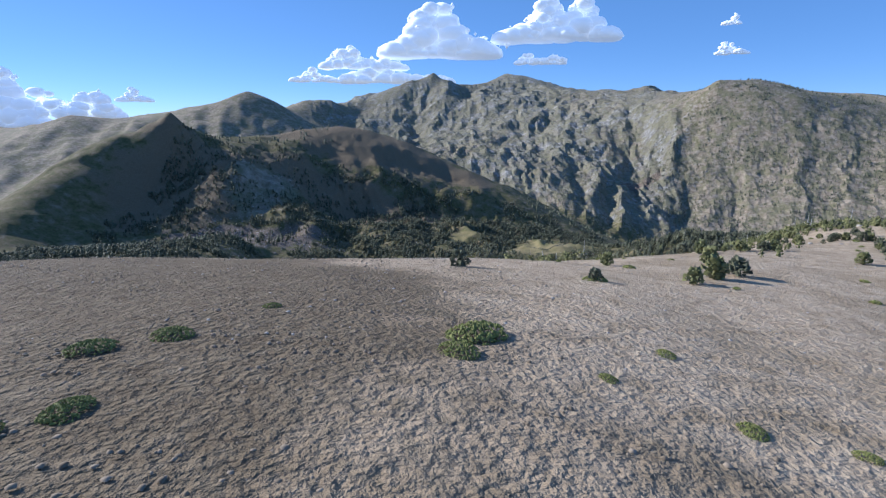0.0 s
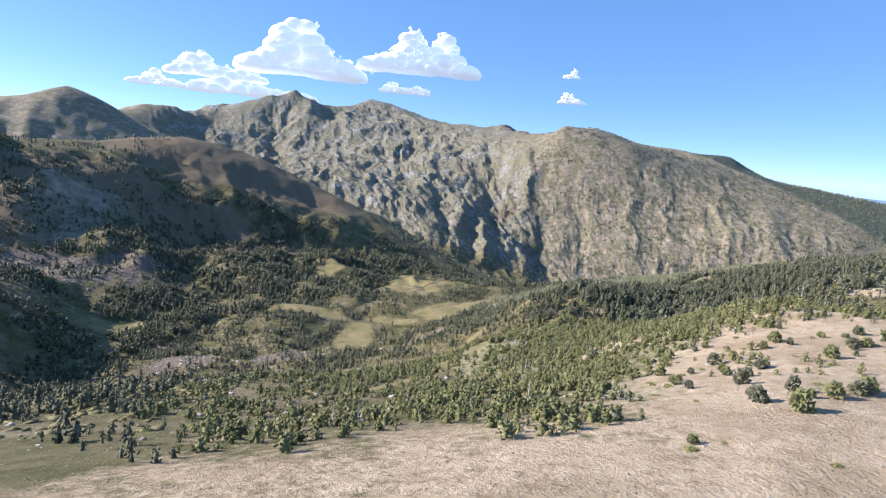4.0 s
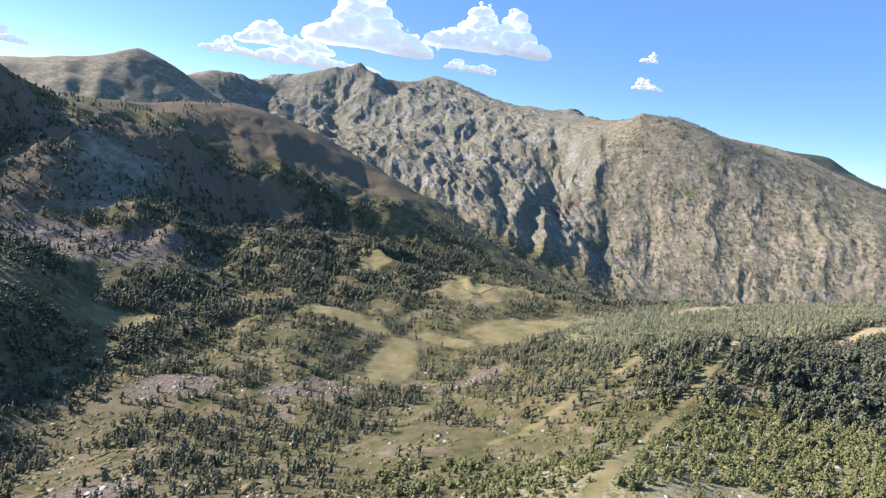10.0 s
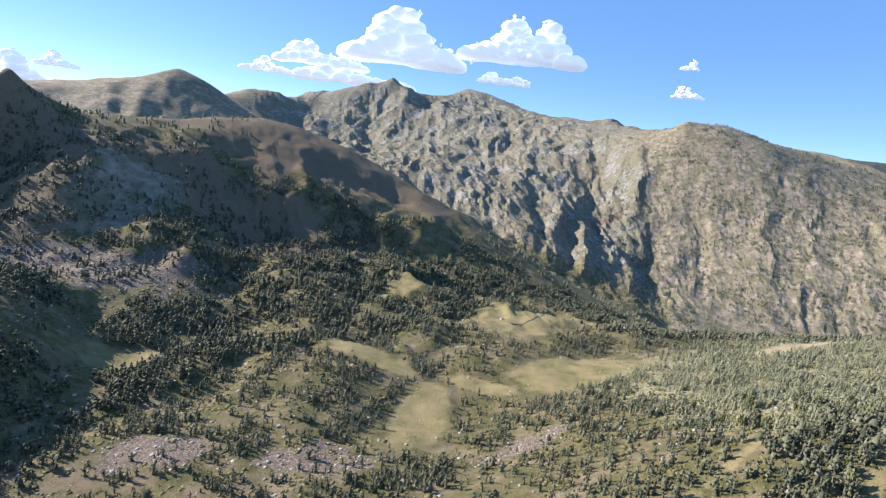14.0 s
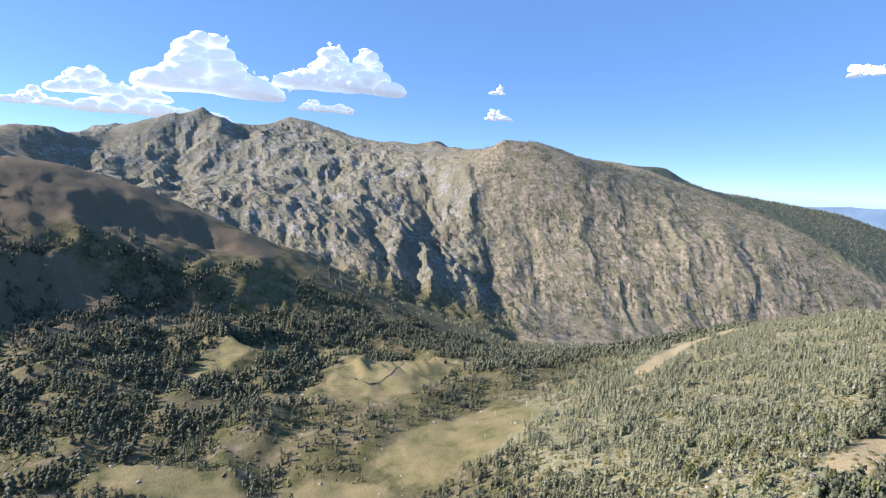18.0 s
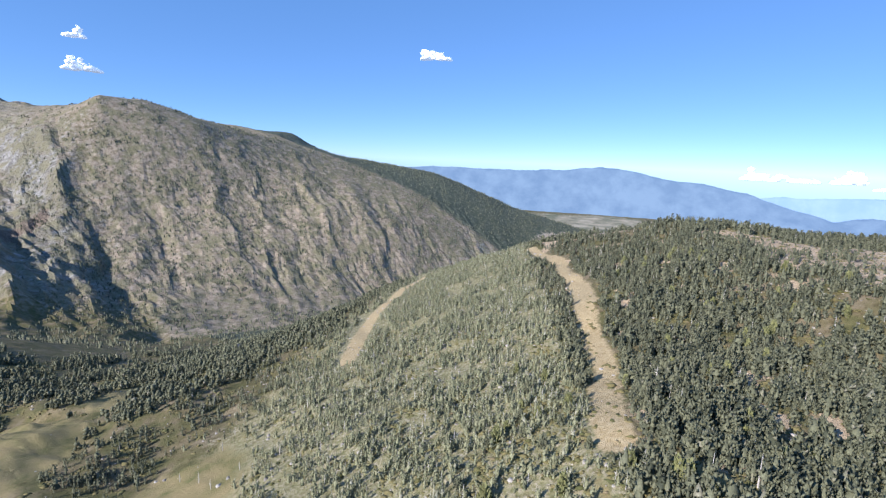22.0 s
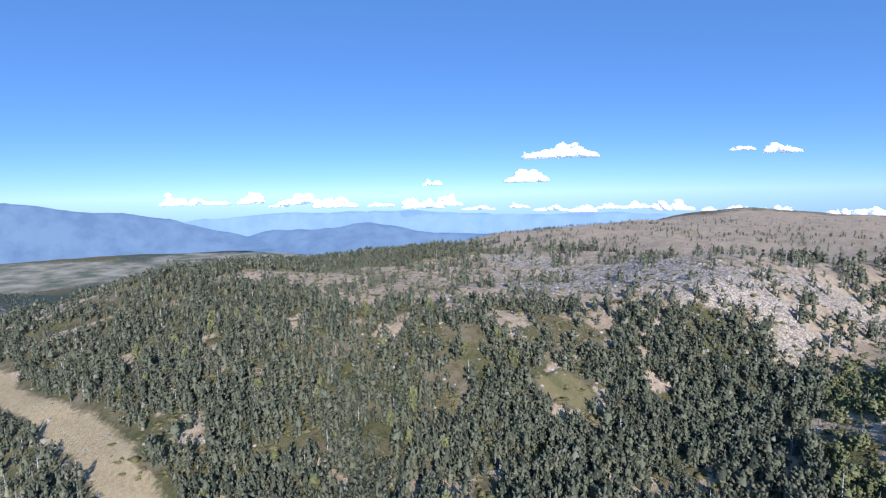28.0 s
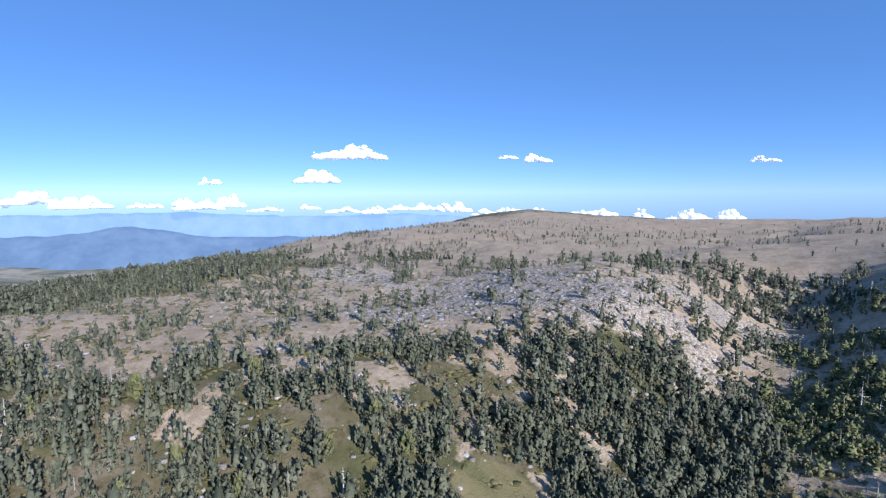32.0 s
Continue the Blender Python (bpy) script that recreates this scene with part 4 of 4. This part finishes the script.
def spread(rs, box, tries, chance):
    """Random places in a box (x0, y0, x1, y1), kept with a chance that depends on the place."""
    x, y = rs.uniform(box[0], box[2], tries), rs.uniform(box[1], box[3], tries)
    keep = rs.uniform(0, 1, tries) < chance(x, y)
    return x[keep], y[keep]


def open_ground(x, y):
    k = cover(x, y)
    return np.clip(1 - np.maximum(np.maximum(k["meadow"], k["track"]) * 2.2, 0), 0, 1), k


def forest_chance(x, y):
    """How thick the pine wood is, from 0 to 1."""
    free, k = open_ground(x, y)
    thick = k["spur"]
    gaps = ramp(fbm(x / 12 + 50, y / 12, 3), 0.33, 0.47)
    slope_wood = ramp(y - 0.35 * np.abs(x), 70, 84) * (1 - ramp(y, 205, 250)) * ramp(x, -75, 0) * (1 - ramp(x, 110, 180)) * 0.95
    bowl = ramp(x, 90, 130) * (1 - ramp(x, 430, 480)) * ramp(y + 0.12 * x, 150, 240) * (1 - ramp(y, 300, 330)) * 0.95
    east = ramp(x, 380, 430) * (1 - ramp(x, 560, 640)) * ramp(y, 120, 200) * 0.9
    valley = ramp(y + 0.5 * np.minimum(x, 0), 80, 120) * (1 - ramp(y, 620, 700)) * (1 - thick) * ramp(fbm(x / 28, y / 28 + 30, 4) + 0.08 * ramp(-x - 0.15 * y, -70, 20) * (1 - ramp(y, 400, 470)), 0.37, 0.51)
    ridge = (1 - 0.8 * ramp(-x, 150, 230)) * ramp(y + 0.4 * x, 420, 520) * (1 - ramp(y + 0.12 * x, 745, 810)) * ramp(fbm(x / 30 + 8, y / 30, 3), 0.38, 0.54) * 0.95
    plateau = k["bare"] * (0.025 + 0.30 * ramp(fbm(x / 14 + 8, y / 14 + 3, 3), 0.49, 0.60)) * (1 + 0.8 * (1 - ramp(x, 110, 160))) * ramp(x + y, 110, 240)
    wood = np.maximum(np.maximum(np.maximum(thick, bowl), east), np.maximum(slope_wood, np.maximum(valley, ridge))) * (0.12 + 0.88 * gaps)
    open_hill = ramp(k["bare"] + (fbm(x / 11, y / 11 + 60, 3) - 0.5) * 0.5, 0.35, 0.7) * (1 - 0.75 * k["bowl"])
    wood = np.maximum(np.maximum(wood * (1 - open_hill), np.clip(k["gully"] * 1.3, 0, 0.8) * gaps), plateau * (k["bare"] > 0.4) * 0.8)
    return wood * free * (1 - 0.85 * np.clip(k["scree"] * 1.6, 0, 1)) * (1 - 0.8 * np.clip(k["pale"] * 1.5, 0, 1)) * (1 - 0.9 * k["brown"])


rs = np.random.RandomState(11)
near_pines = [ragged_crown(rs, 9) for _ in range(16)]
fine_pines = [ragged_crown(rs, 13) for _ in range(16)]
valley_pines = [lobed_crown(rs, FAR_RINGS) for _ in range(12)]
mid_pines = [lobed_crown(rs, FAR_RINGS) for _ in range(12)]
trunks = [trunk_arrays(rs, 0.85, 0.024, 3) for _ in range(3)]


def near_slope_of(x, y):
    return np.hypot(x - 62, y - 150) < 105


FLIGHT = [(0, 20), (0, 150), (10, 230), (55, 300), (155, 300), (260, 260)]
fx, fy = spread(rs, (-400, 60, 540, 790), 135000, forest_chance)
ex, ey = spread(rs, (85, 140, 420, 330), 9000, lambda x, y: forest_chance(x, y) * ramp(0.43 * x + 236 - y, -5, 5) * (1 - 0.6 * (cover(x, y)["bare"] > 0.6)))
ix, iy = spread(rs, (95, 150, 215, 285), 2500, lambda x, y: forest_chance(x, y))
jx, jy = spread(rs, (90, 280, 340, 450), 6000, forest_chance)
lx, ly = spread(rs, (0, 85, 140, 235), 6500, forest_chance)
fx, fy = np.concatenate([fx, ex, ix, jx, lx]), np.concatenate([fy, ey, iy, jy, ly])
off = line_distance(fx, fy, FLIGHT)[0]
tall = (1.9 + 3.4 * rs.uniform(0, 1, len(fx)) ** 1.5) * (0.75 + 0.25 * ramp(np.hypot(fx - 20, fy - 90), 40, 150))
pale = cover(fx, fy)["wood"] > rs.uniform(0.2, 0.8, len(fx))
tall = np.where(pale, tall * 0.85, tall * (1 + 0.28 * ramp(fx, 70, 130) * (1 - ramp(fy, 330, 400))))
near = off < 190
close = (~pale | near_slope_of(fx, fy)) & ((np.hypot(fx - 180, fy - 235) < 70) | near_slope_of(fx, fy))
bushy, upright = close & near_slope_of(fx, fy), close & ~near_slope_of(fx, fy)
pale = pale & ~close
tagged(scatter("bushy_pines", [(v * (1.35, 1.35, 0.85), f) for v, f in fine_pines], fx[bushy], fy[bushy], tall[bushy] * 0.72, MAT_SLOPE_NEEDLES, rs, 0.05, 0.35), "bushy olive green dwarf pines below the hilltop", "trees", kind="stuff")
tagged(scatter("upright_pines", fine_pines, fx[upright], fy[upright], tall[upright], MAT_NEEDLES, rs, 0.05, 0.35), "upright dark pines with ragged crowns in the bowl", "trees", kind="stuff")
spur_pines = [ragged_crown(rs, 8) for _ in range(16)]
tagged(scatter("pale_spur_pines", spur_pines, fx[pale], fy[pale], tall[pale], MAT_GREY_NEEDLES, rs, 0.05), "short pale grey-green pines on the spur", "trees", kind="stuff")
rest = ~pale & near & ~close
tagged(scatter("pine_forest", near_pines, fx[rest], fy[rest], tall[rest], MAT_NEEDLES, rs, 0.05), "dense ragged dark green mountain pines on the slopes", "trees", kind="stuff")
across = ~pale & ~near
tagged(scatter("valley_forest", mid_pines, fx[across & (fy < 450)], fy[across & (fy < 450)], tall[across & (fy < 450)] * 1.2, MAT_NEEDLES, rs, 0.05), "dark green pine wood round the valley meadows", "trees", kind="stuff")
across = across & (fy >= 450)
tagged(scatter("ridge_forest", valley_pines, fx[across], fy[across], tall[across] * 1.3, MAT_NEEDLES, rs, 0.05), "dark green pine wood along the valley and its far slopes", "trees", kind="stuff")
stem = near & (rs.uniform(0, 1, len(fx)) < 0.14)
tagged(scatter("pine_trunks", trunks, fx[stem], fy[stem], tall[stem] * 1.02, MAT_BARK, rs, 0.02), "grey pine trunks standing in the wood", "trunks", kind="stuff")
dead = rs.uniform(0, 1, len(fx)) < 0.02 + 0.15 * pale + 0.05 * (off < 260) * ramp(fy, 300, 380)
tagged(scatter("dead_trees", [dead_arrays(rs, 5) for _ in range(5)], fx[dead] + 0.8, fy[dead] + 0.6, tall[dead] * 1.05, MAT_DEAD, rs), "bleached dead pines among the living ones", "dead trees", kind="stuff")
ox, oy = spread(rs, (90, -380, 620, 62), 8000, lambda x, y: 0.05 + 0.75 * ramp(fbm(x / 34 + 8, y / 34 + 3, 3), 0.50, 0.62) * ramp(y, -330, 40))
tagged(scatter("plateau_pines", near_pines, ox, oy, rs.uniform(1.2, 3.8, len(ox)) , MAT_NEEDLES, rs, 0.05, 0.4), "small dark pines scattered over the bare plateau", "trees", kind="stuff")


def shrub_chance(x, y):
    free, k = open_ground(x, y)
    return (0.10 + 0.9 * ramp(fbm(x / 9 + 21, y / 9, 3), 0.42, 0.60)) * free * (1 - 0.7 * k["scree"]) * (1 - ramp(k["bare"], 0.4, 0.7))


def shrub_arrays(rs):
    """A low cushion of heath: two uneven flat lumps of twigs."""
    a, f = clump(rs, (0.35, 0.1, 0.12), 0.75, 0.45)
    b, g = clump(rs, (-0.4, -0.1, 0.10), 0.6, 0.45)
    return np.concatenate([a, b]), np.concatenate([f, g + 6])


cx, cy = spread(rs, (-330, 110, 240, 640), 60000, shrub_chance)
ux, uy = spread(rs, (100, 120, 400, 330), 16000, lambda x, y: 0.25 + 0.75 * shrub_chance(x, y))
cx, cy = np.append(cx, ux), np.append(cy, uy)
tagged(scatter("heath_shrubs", [shrub_arrays(rs) for _ in range(8)], cx, cy, rs.uniform(0.3, 1.0, len(cx)) ** 1.5 * 1.5 + 0.2, MAT_SHRUB, rs, 0.1, 0.4), "low olive and brown heath shrubs between the pines", "shrubs", kind="stuff")


def far_chance(x, y):
    east_wood = ramp(x, 1450, 1650) * (1 - ramp(y, 1500, 1750)) * 0.9
    gorge = ramp(x, 260, 340) * (1 - ramp(y + 0.1 * x, 960, 1100)) * 0.9 * ramp(fbm(x / 70, y / 70, 3), 0.3, 0.5)
    shrubs = ramp(x, 600, 700) * (1 - ramp(x, 1350, 1450)) * ramp(fbm(x / 22, y / 22, 2), 0.50, 0.66) * 0.8
    return np.maximum(np.maximum(np.maximum(east_wood, gorge), shrubs), ramp(fbm(x / 90 + 4, y / 90, 4), 0.46, 0.62) * (1 - ramp(ground(x, y), -60, 40)) * (1 - 0.6 * ramp(y - x * 0.4, 1100, 1500)))


far_pines = [crown_arrays(rs, 2, 5) for _ in range(5)]
gx, gy = spread(rs, (-500, 600, 2300, 2000), 34000, far_chance)
keep = (gy > 760) | (gx > 520)
gx, gy = gx[keep], gy[keep]
mx, my = spread(rs, (520, 950, 1450, 1760), 11000, lambda x, y: 0.08 + 0.9 * ramp(fbm(x / 45, y / 45 + 6, 3), 0.50, 0.64))
gx, gy = np.append(gx, mx), np.append(gy, my)
tagged(scatter("far_pines", far_pines, gx, gy, rs.uniform(3, 7, len(gx)) * 1.1, MAT_NEEDLES, rs, 0.1), "scattered dark pines on the far mountainsides", "trees", kind="stuff")


def stone_chance(x, y):
    k = cover(x, y)
    return np.clip(np.maximum(k["scree"], k["pale"]) * 1.2 + 0.07 + 0.10 * k["wood"] + 0.22 * ramp(y, 230, 300) * (1 - ramp(y, 460, 540)) * ramp(-x, -90, -20) * ramp(fbm(x / 18, y / 18 + 5, 3), 0.45, 0.6), 0, 1) * (1 - 0.8 * k["meadow"]) * np.where(k["bare"] > 0.5, 0.35, 1.0)


sx, sy = spread(rs, (-330, 95, 420, 620), 70000, stone_chance)
vx, vy = spread(rs, (95, 80, 360, 260), 14000, lambda x, y: 0.15 + 0.8 * np.clip(cover(x, y)["pale"] * 1.5, 0, 1))
sx, sy = np.append(sx, vx), np.append(sy, vy)
tagged(scatter("boulders", [stone_arrays(rs) for _ in range(8)], sx, sy, rs.uniform(0.1, 1.0, len(sx)) ** 3 * 0.75 + 0.10, MAT_STONE, rs, 0.1), "pale grey granite boulders and stones strewn over the slopes", "stones", kind="stuff")
qx, qy = spread(rs, (-70, 20, 70, 110), 9000, lambda x, y: 0.15 + 0.85 * cover(x, y)["scree"])
tagged(scatter("gravel_stones", [stone_arrays(rs) for _ in range(6)], qx, qy, rs.uniform(0.2, 1.0, len(qx)) ** 2 * 0.09 + 0.03, MAT_STONE, rs, 0.1), "small pale stones lying on the hill's gravel", "stones", kind="stuff")
px, py = spread(rs, (-75, 2, 75, 85), 21000, lambda x, y: np.clip(1.2 - np.hypot(x + 12, y - 25) / 70, 0, 1) * (0.35 + 0.65 * ramp(-x, -40, 10)))
tagged(scatter("tussock_grass", [tuft_arrays(rs) for _ in range(6)], px, py, rs.uniform(0.05, 0.13, len(px)) * (1 - 0.45 * ramp(px, -5, 45)), MAT_TUSSOCK, rs, 0.22, 0.5), "dry brown tussock grass covering the bare hilltop", "grass", kind="stuff")


# ---- single pines, junipers, boulders and the hut ----


def arrays_to_bmesh(v, f):
    bm = bmesh.new()
    corners = [bm.verts.new(p) for p in v]
    for q in f:
        bm.faces.new([corners[i] for i in q])
    return bm


def pine_tree(seed, label):
    """A mountain pine, one unit high: trunk with short limbs, and a ragged crown of upright tufts."""
    rs = np.random.RandomState(seed)
    tree = new("pine_tree")
    v, f = trunk_arrays(rs, 0.92, 0.03, 6)
    verts, faces, n = [v], [f], len(v)
    for k in range(9):
        h, a = 0.12 + 0.08 * k, k * 2.4
        way = np.array([math.cos(a), math.sin(a), 0.45]) * 0.26 * (1.05 - h)
        side = np.array([-math.sin(a), math.cos(a), 0]) * 0.010
        root = np.array([0, 0, h])
        verts.append(np.array([root - side, root + side, root + (0, 0, 0.02), root + way]))
        faces.append(np.array([(0, 1, 3), (1, 2, 3), (2, 0, 3)]) + n)
        n += 4
    part("trunk", arrays_to_bmesh(np.concatenate(verts), np.concatenate(faces)), MAT_BARK, tree, "grey scaly trunk with short limbs")
    part("crown", arrays_to_bmesh(*ragged_crown(rs, 60)), MAT_SLOPE_NEEDLES if seed % 2 else MAT_NEEDLES, tree, "ragged olive green needle crown")
    return tagged(tree, label, "pine tree", group="single mountain pines")


def juniper(seed, label, tufts=200):
    """A low cushion of juniper: many small upright tufts on a woody base."""
    rs = np.random.RandomState(seed)
    bush = new("juniper_bush")
    verts, faces = [], []
    for k in range(tufts):
        a, r = rs.uniform(0, 6.28), rs.uniform(0, 1) ** 0.6
        p, q = clump(rs, (math.cos(a) * r, math.sin(a) * r * 0.8, 0.34 * (1 - r * r) + 0.05), 1.15 / tufts ** 0.5 * rs.uniform(0.6, 1.3), 1.1)
        verts.append(p)
        faces.append(q + 6 * k)
    part("foliage", arrays_to_bmesh(np.concatenate(verts), np.concatenate(faces)), MAT_JUNIPER, bush, "dense yellow-green scale leaves")
    v, f = trunk_arrays(rs, 0.3, 0.09, 5)
    part("stem", arrays_to_bmesh(v, f), MAT_BARK, bush, "short woody stem")
    return tagged(bush, label, "bush", group="juniper bushes on the hilltop")


def on_ground(x, y, size, turn, sink=0.03, wide=1.0):
    return Matrix.Translation((x, y, float(ground(x, y)) - sink * size)) @ Matrix.Rotation(turn, 4, "Z") @ Matrix.Diagonal((size * wide, size * wide, size, 1))


rs = np.random.RandomState(23)
PINES = [pine_tree(60 + k, text) for k, text in enumerate(("stunted olive green mountain pine on the bare hilltop", "ragged dark green mountain pine with a bent top", "bushy mountain pine with dense upright tufts", "slender mountain pine with gaps in its crown"))]
PINES_USED = [False] * 4


def plant(models, used, k, m):
    if used[k]:
        return copy_thing(models[k], m @ Matrix.Diagonal([1 / c for c in models[k].scale] + [1]))
    used[k] = True
    models[k].matrix_basis = m
    return models[k]


def hill_pine_chance(x, y):
    k = cover(x, y)
    return ramp(k["bare"], 0.3, 0.6) * ramp(fbm(x / 15 + 3, y / 15, 3), 0.40, 0.62) * ramp(x + 0.8 * y, 75, 130)


hx, hy = spread(rs, (15, 45, 140, 165), 620, hill_pine_chance)
for x, y in zip(hx[:170], hy[:170]):
    plant(PINES, PINES_USED, rs.randint(0, 4), on_ground(x, y, rs.uniform(0.9, 2.4), rs.uniform(0, 6.28), 0.03, rs.uniform(1.5, 2.1)))
for x, y, size in ((26, 54, 2.9), (22, 50, 2.0), (30, 57, 2.6), (-2, 51, 2.2), (17, 64, 2.0), (31, 66, 2.8), (11, 46, 1.4), (37, 82, 2.6)):
    plant(PINES, PINES_USED, rs.randint(0, 4), on_ground(x, y, size, rs.uniform(0, 6.28), 0.03, 1.8))
wx, wy = spread(rs, (90, 230, 330, 340), 900, lambda x, y: forest_chance(x, y) * 0.6)
for x, y in zip(wx[:170], wy[:170]):
    plant(PINES, PINES_USED, rs.randint(0, 4), on_ground(x, y, rs.uniform(3.6, 6.2), rs.uniform(0, 6.28), 0.03))

BUSHES = [juniper(80 + k, text, 380 if k < 3 else 60) for k, text in enumerate(("low yellow-green juniper cushion on the dry hilltop", "flat sprawling juniper bush among dry grass", "small dark juniper bush on bare gravel", "small round juniper bush on the open slope", "scrubby juniper bush between young pines"))]
BUSHES_USED = [False] * 5
for x, y, size in ((-0.6, 23.2, 1.5), (-1.4, 20.5, 0.9), (-15, 21, 0.9), (-17.5, 19, 0.9), (5, 19.5, 0.45), (9.5, 16.5, 0.55), (16, 14.2, 0.5), (13, 15.6, 0.4), (13, 13.2, 0.35), (9.2, 24, 0.5), (-12.6, 27, 0.5), (-14, 13.5, 0.8), (-15.5, 11.8, 0.7), (11, 46, 1.0)):
    plant(BUSHES, BUSHES_USED, rs.randint(0, 3), on_ground(x, y, size, rs.uniform(0, 6.28), 0.0, 1.2))
bx, by = spread(rs, (10, 25, 150, 150), 260, lambda x, y: ramp(x + y, 60, 110) * 0.7)
for x, y in zip(bx, by):
    plant(BUSHES, BUSHES_USED, rs.randint(3, 5), on_ground(x, y, rs.uniform(0.25, 0.8), rs.uniform(0, 6.28), 0.0, 1.1))


def dead_tree(seed):
    """A bleached standing pine without needles: a leaning trunk with a broken top, and bare limbs."""
    rs = np.random.RandomState(seed)
    tree = new("dead_tree")
    part("trunk", arrays_to_bmesh(*trunk_arrays(rs, 1.0, 0.035, 6)), MAT_DEAD, tree, "grey weathered trunk with a broken top")
    for k in range(7):
        h, a = 0.25 + 0.09 * k + rs.uniform(-0.03, 0.03), k * 2.4 + rs.uniform(-0.4, 0.4)
        v, f = trunk_arrays(rs, 0.34 * (1.1 - h) * rs.uniform(0.8, 1.3), 0.013, 4)
        bend = Matrix.Translation((0, 0, h)) @ Matrix.Rotation(a, 4, "Z") @ Matrix.Rotation(rs.uniform(0.8, 1.25), 4, "Y")
        part("limb", arrays_to_bmesh([tuple(bend @ Vector(q)) for q in v], f), MAT_DEAD, tree)
    return tagged(tree, "bleached leafless dead pine standing on the spur", "dead tree", group="dead pines on the spur")


SNAGS = [dead_tree(90 + k) for k in range(3)]
SNAGS_USED = [False] * 3
dx, dy = spread(rs, (100, 285, 320, 440), 700, lambda x, y: 0.5 * cover(x, y)["wood"] * (1 - np.clip(2 * cover(x, y)["track"], 0, 1)))
for x, y in zip(dx[:90], dy[:90]):
    plant(SNAGS, SNAGS_USED, rs.randint(0, 3), on_ground(x, y, rs.uniform(2.2, 4.6), rs.uniform(0, 6.28)))


def boulder(seed):
    rs = np.random.RandomState(seed)
    bm = bmesh.new()
    bmesh.ops.create_icosphere(bm, subdivisions=2, radius=1.0)
    for v in bm.verts:
        c = v.co.copy()
        v.co = Vector((c.x * 1.2, c.y, c.z * 0.7)) * (0.8 + 0.5 * noise.noise(c * 1.6 + Vector((seed, 0, 0))))
        for way in (Vector((0.3, 0.5, 0.8)), Vector((-0.7, 0.2, 0.6)), Vector((0.6, -0.7, 0.3))):
            over = v.co.dot(way.normalized()) - 0.62
            if over > 0:
                v.co -= way.normalized() * over
    me = bpy.data.meshes.new("boulder")
    bm.to_mesh(me)
    bm.free()
    me.materials.append(MAT_STONE)
    return tagged(new("boulder", me), "pale angular granite boulder lying on the slope", "boulder", group="boulders on the slopes")


ROCKS = [boulder(k) for k in range(4)]
ROCKS_USED = [False] * 4
rx, ry = spread(rs, (20, 195, 260, 270), 700, lambda x, y: 0.10 + 0 * x)
kx, ky = spread(rs, (170, 95, 340, 240), 900, lambda x, y: 0.12 * ramp(fbm(x / 14, y / 14, 3), 0.45, 0.6) + 0.01)
for x, y in list(zip(rx[:60], ry[:60])) + list(zip(kx[:80], ky[:80])):
    plant(ROCKS, ROCKS_USED, rs.randint(0, 4), on_ground(x, y, rs.uniform(0.25, 0.8), rs.uniform(0, 6.28), 0.15))


def box_bmesh(size, at):
    bm = bmesh.new()
    bmesh.ops.create_cube(bm, size=1.0, matrix=Matrix.Translation(at) @ Matrix.Diagonal((*size, 1)))
    bmesh.ops.bevel(bm, geom=bm.edges[:], offset=0.05, segments=1, affect="EDGES")
    return bm


def mountain_hut(x, y):
    hut = new("mountain_hut")
    part("wall", box_bmesh((9, 5.5, 3.0), (0, 0, 1.3)), MAT_WALL, hut, "pale rubble walls")
    bm = bmesh.new()
    v = [bm.verts.new(p) for p in ((-5, -3.3, 2.7), (5, -3.3, 2.7), (5, 3.3, 2.7), (-5, 3.3, 2.7), (-5, 0, 4.6), (5, 0, 4.6))]
    for q in ((0, 1, 5, 4), (3, 4, 5, 2), (0, 4, 3), (1, 2, 5), (0, 3, 2, 1)):
        bm.faces.new([v[i] for i in q])
    part("roof", bm, MAT_ROOF, hut, "low grey slate roof")
    part("door", box_bmesh((1.1, 0.12, 2.0), (1.2, -2.78, 1.0)), MAT_BARK, hut, "weathered plank door")
    hut.matrix_basis = Matrix.Translation((x, y, float(ground(x, y)) - 0.4)) @ Matrix.Rotation(0.5, 4, "Z")
    return tagged(hut, "small pale stone hut with a slate roof in the valley", "hut")


mountain_hut(262, 582)


# ---- the brook that winds through the upper meadow ----
BROOK = [(66, 515), (73, 502), (86, 508), (104, 538), (103, 550), (99, 558)]


def brook(course, half):
    pts = np.array(course, float)
    s = np.linspace(0, len(pts) - 1, 90)
    x, y = (np.interp(s, np.arange(len(pts)), pts[:, k]) for k in (0, 1))
    x, y = x + 0.9 * np.sin(s * 4.1), y + 0.9 * np.cos(s * 3.3)
    nx, ny = -np.gradient(y), np.gradient(x)
    size = np.hypot(nx, ny)
    wide = half * (0.8 + 0.4 * fbm(s, s * 0.3, 2))
    rows = [np.stack([x + k * nx / size * wide, y + k * ny / size * wide, ground(x, y) + h], 1) for k, h in ((-1.6, -0.25), (-1.0, 0.14), (1.0, 0.14), (1.6, -0.25))]
    verts, n = np.concatenate(rows), len(s)
    faces = np.concatenate([np.stack([np.arange(n - 1) + k * n, np.arange(1, n) + k * n, np.arange(1, n) + (k + 1) * n, np.arange(n - 1) + (k + 1) * n], 1) for k in range(3)])
    return tagged(bulk_mesh("water_brook", verts, faces, MAT_BROOK), "narrow dark brook winding through a dry meadow", "brook", kind="structure")


brook(BROOK, 0.42)
